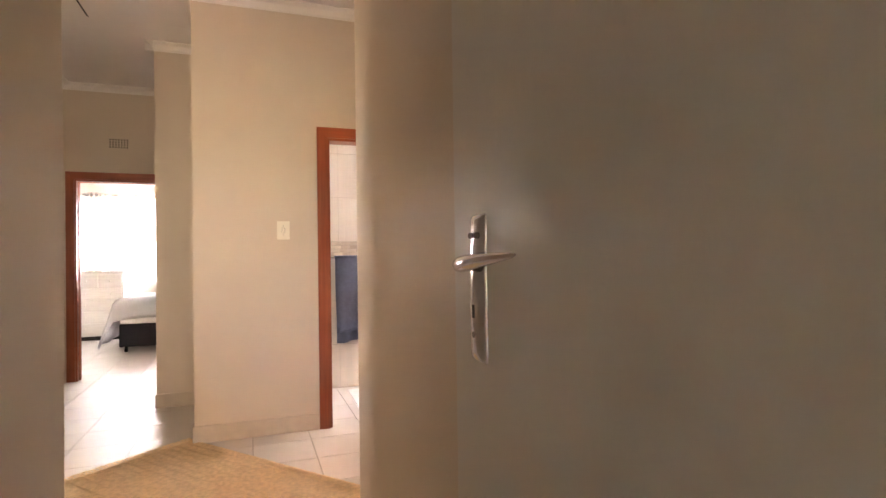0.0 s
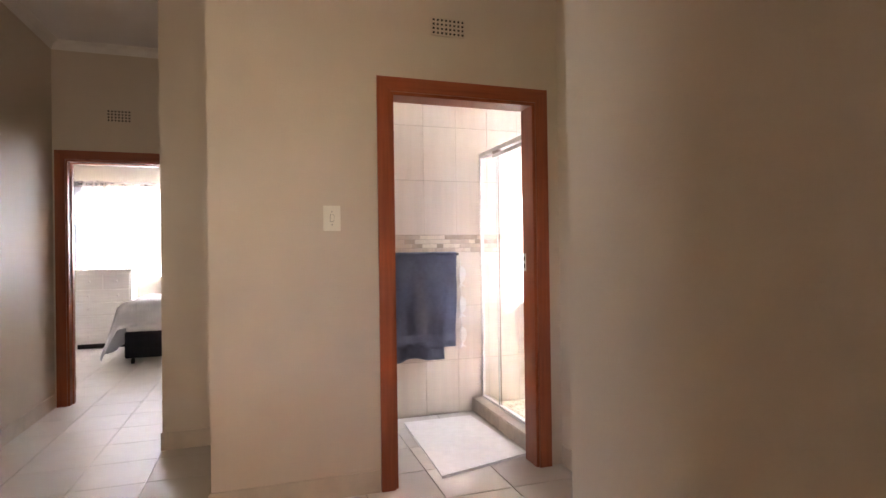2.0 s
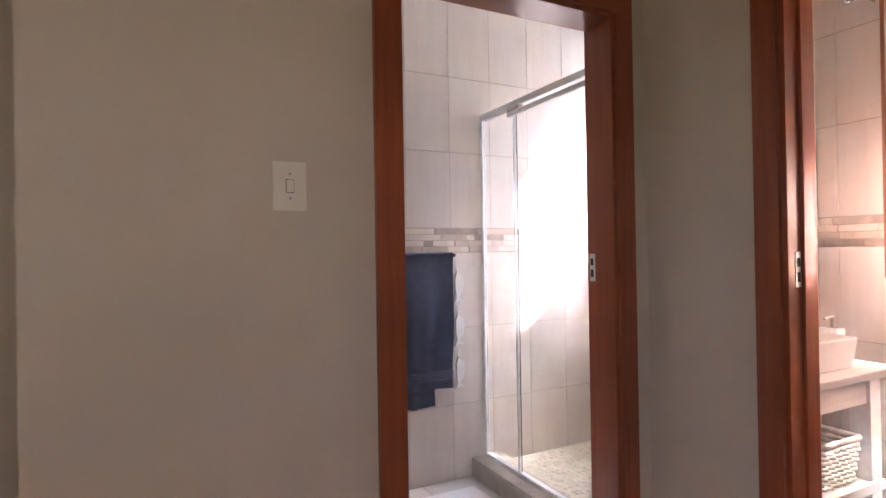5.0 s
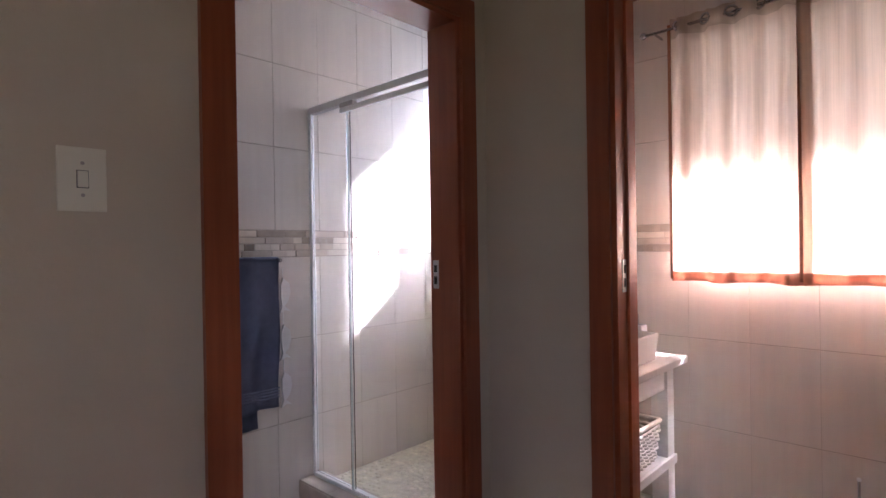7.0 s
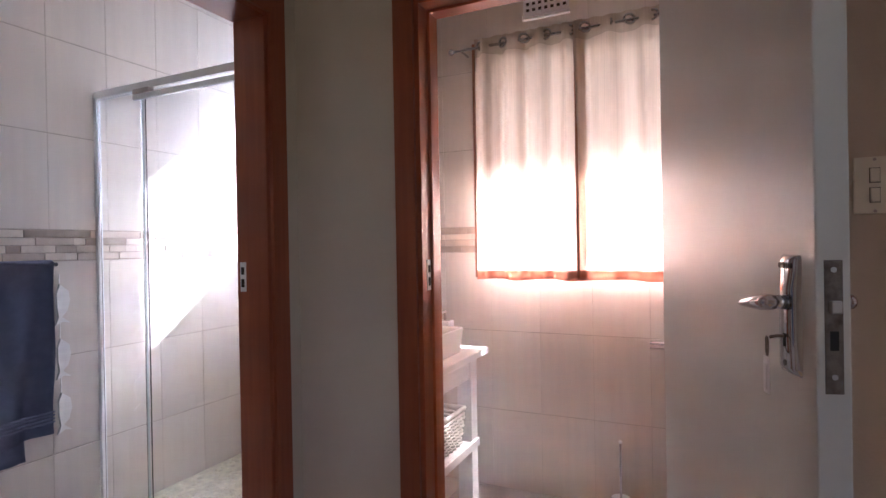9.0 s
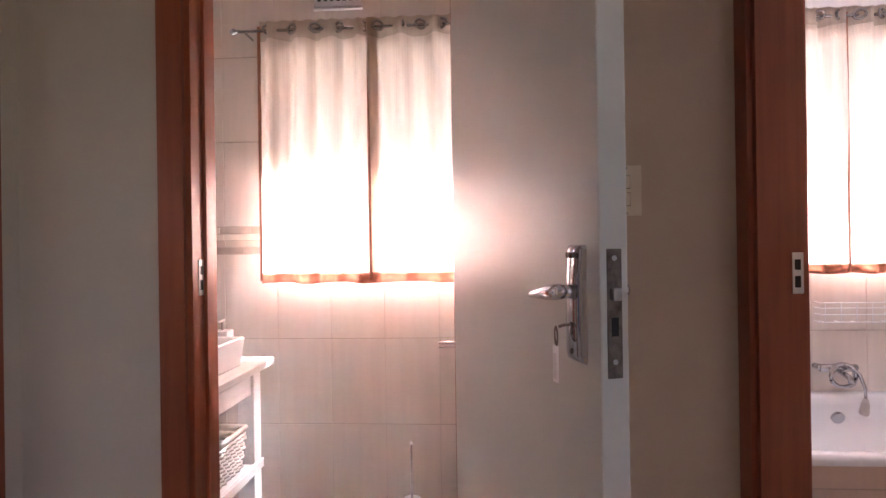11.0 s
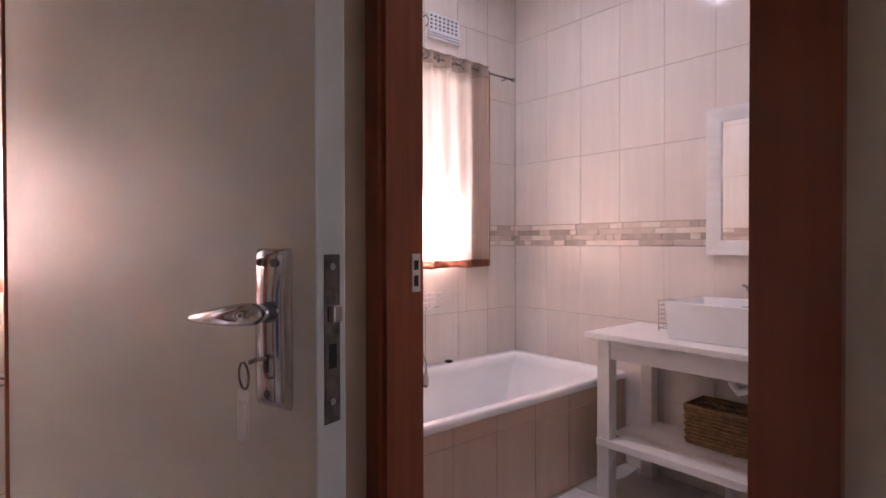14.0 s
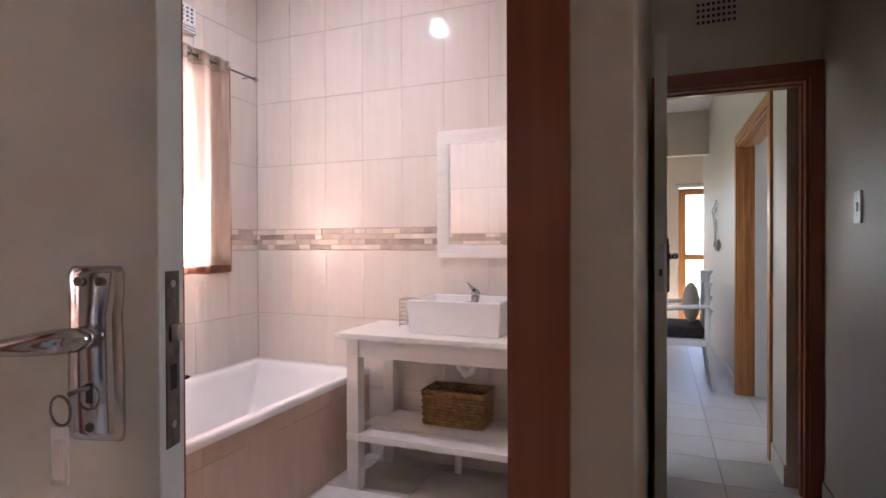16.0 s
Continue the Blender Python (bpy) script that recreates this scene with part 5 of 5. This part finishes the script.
def piece_mesh(kind, axis, sign, w, h, d, material, chamfer=0.0010):
    """A thin slab with chamfered front edges, shared between pieces of one size."""
    key = (kind, axis, sign, round(w, 3), round(h, 3), material.name)
    if key not in TILE_MESHES:
        a, b, c = w / 2, h / 2, chamfer
        back = [(-a, -b, 0), (a, -b, 0), (a, b, 0), (-a, b, 0)]
        mid = [(-a, -b, d - c), (a, -b, d - c), (a, b, d - c), (-a, b, d - c)]
        front = [(-a + c, -b + c, d), (a - c, -b + c, d), (a - c, b - c, d), (-a + c, b - c, d)]

        def place(p):
            u, v, n = p
            return {'x': (sign * n, u, v), 'y': (u, sign * n, v), 'z': (u, v, n)}[axis]
        vs = [place(p) for p in back + mid + front]
        fs = [(8, 9, 10, 11)]
        for o in (0, 4):
            for i in range(4):
                j = (i + 1) % 4
                fs.append((o + i, o + j, o + 4 + j, o + 4 + i))
        me = bpy.data.meshes.new(kind)
        me.from_pydata(vs, [], fs)
        b2 = bmesh.new()
        b2.from_mesh(me)
        bmesh.ops.recalc_face_normals(b2, faces=b2.faces[:])
        for f in b2.faces:
            if abs(f.normal.dot(Vector(place((0, 0, 1))))) > 0.99 and f.normal.dot(Vector(place((0, 0, 1)))) < 0:
                bmesh.ops.reverse_faces(b2, faces=b2.faces[:])
                break
        b2.to_mesh(me)
        b2.free()
        me.materials.append(material)
        TILE_MESHES[key] = me
    return TILE_MESHES[key]


GAP = 0.0030
ROWS = [(0.0, 0.395), (0.395, 0.795), (0.795, 1.195), (1.325, 1.725), (1.725, 2.125), (2.125, 2.525), (2.525, 2.925)]


def lay(parent, axis, at, sign, u0, u1, z0, z1, material, kind="tile", d=0.0035):
    w, h = u1 - u0 - GAP * 0.38, z1 - z0 - GAP
    if w < 0.012 or h < 0.012:
        return
    o = new(kind, piece_mesh(kind, axis, sign, w, h, d, material))
    c, z = (u0 + u1) / 2, (z0 + z1) / 2
    o.location = (at, c, z) if axis == 'x' else (c, at, z)
    o.parent = parent


def tiled(parent, axis, at, sign, u0, u1, joint, holes=(), rows=ROWS, band=True, seed=1, material=WTILE, width=0.2515):
    """Upright tiles in rows on a wall face, cut round openings, with a band of small mosaic strips."""
    rects = [(u0, u1, 0.0, max(r[1] for r in rows))]
    for h in holes:
        rects = cut(rects, h)
    n0, n1 = sorted((at, at + sign * 0.0012))
    bed = boxes(*[(n0, r[0], r[2], n1, r[1], r[3]) if axis == 'x' else (r[0], n0, r[2], r[1], n1, r[3]) for r in rects])
    part("grout_bed", bed, WALL_GROUT, parent)
    k = math.floor((u0 - joint) / width)
    while joint + k * width < u1:
        a, b = max(u0, joint + k * width), min(u1, joint + (k + 1) * width)
        k += 1
        if b - a < 0.01:
            continue
        for z0, z1 in rows:
            rects = [(a, b, z0, z1)]
            for h in holes:
                rects = cut(rects, h)
            for r in rects:
                lay(parent, axis, at, sign, r[0], r[1], r[2], r[3], material)
    if band:
        rnd = random.Random(seed)
        n = 4
        for i in range(n):
            z0 = 1.197 + i * 0.0315
            u = u0 - rnd.uniform(0, 0.06)
            while u < u1:
                L = rnd.choice((0.05, 0.08, 0.11, 0.15, 0.19))
                a, b = max(u0, u), min(u1, u + L)
                u += L
                if b - a < 0.015 or any(a < h[1] and b > h[0] and z0 < h[3] and z0 + 0.03 > h[2] for h in holes):
                    continue
                lay(parent, axis, at, sign, a, b, z0, z0 + 0.0315, rnd.choices(MOSAIC, (5, 4, 3))[0], "mosaic_strip", rnd.choice((0.004, 0.0055, 0.007)))


tiled(wall_shower_n, 'y', 4.995, -1, 0.58, 2.72, 1.443, seed=11, width=0.2525)
tiled(wall_wash_e, 'x', 2.72, -1, 2.0, 3.87, 3.024, [WIN_A], seed=12, width=0.2535)
tiled(wall_wash_e, 'x', 2.72, -1, 4.0, 4.988, 4.988, [WIN_S], seed=13)
tiled(wall_shower_front, 'y', 3.87, -1, 1.79, 2.713, 2.713, seed=14)
tiled(wall_bath_s, 'y', 0.0, 1, 0.64, 2.89, 2.884, seed=15, width=0.2575)
tiled(wall_bath_e, 'x', 2.89, -1, 0.007, 1.797, 0.007, [WIN_B], seed=16)
tiled(wall_divider, 'y', 1.80, -1, 1.66, 2.883, 2.883, [(1.5, 1.662, 0, 2.12)], seed=17)
tiled(wall_bath_front, 'y', 1.80, -1, 0.645, 1.655, 2.883, [(0.62, 1.648, 0, 2.12)], seed=18)
tiled(panel_box, 'x', 2.08, -1, 0.0, 1.80, 0.25, rows=[(0.0, 0.395), (0.395, 0.474)], band=False, material=PANEL, width=0.2515)
for i in range(4):
    y0 = 4.0 + i * 0.2515
    lay(kerb, 'x', 1.55, -1, y0, min(4.988, y0 + 0.2515), 0.0, 0.094, KERB)
    o = new("tile", piece_mesh("tile", 'z', 1, 0.145, min(4.988, y0 + 0.2515) - y0 - GAP, 0.007, KERB))
    o.location = (1.622, (y0 + min(4.988, y0 + 0.2515)) / 2, 0.094)
    o.parent = kerb

FT = 0.36
far_v, far_f = [], []
for i in range(-9, 9):
    for j in range(-28, 17):
        x0, y0 = 0.183 + i * FT, 3.685 + j * FT
        x1, y1 = x0 + FT, y0 + FT
        if x1 < -3.3 or x0 > 3.2 or y1 < -6.5 or y0 > 9.9:
            continue
        near = -1.75 < x0 + 0.1 < 1.8 and 0.9 < y0 < 6.2
        if near:
            o = new("floor_tile", piece_mesh("floor_tile", 'z', 1, FT - 0.004, FT - 0.004, 0.006, FLOOR, 0.0012))
            o.location = (x0 + FT / 2, y0 + FT / 2, -0.006)
            o.parent = floor_base
        else:
            n = len(far_v)
            g = 0.002
            for z in (-0.006, 0.0):
                far_v += [(x0 + g, y0 + g, z), (x1 - g, y0 + g, z), (x1 - g, y1 - g, z), (x0 + g, y1 - g, z)]
            far_f += [(n + 4, n + 5, n + 6, n + 7)] + [(n + a, n + (a + 1) % 4, n + 4 + (a + 1) % 4, n + 4 + a) for a in range(4)]
me = bpy.data.meshes.new("floor_tiles_far")
me.from_pydata(far_v, [], far_f)
me.materials.append(FLOOR_FAR)
o = new("floor_tiles_far", me)
o.parent = floor_base
o["kind"] = "stuff"
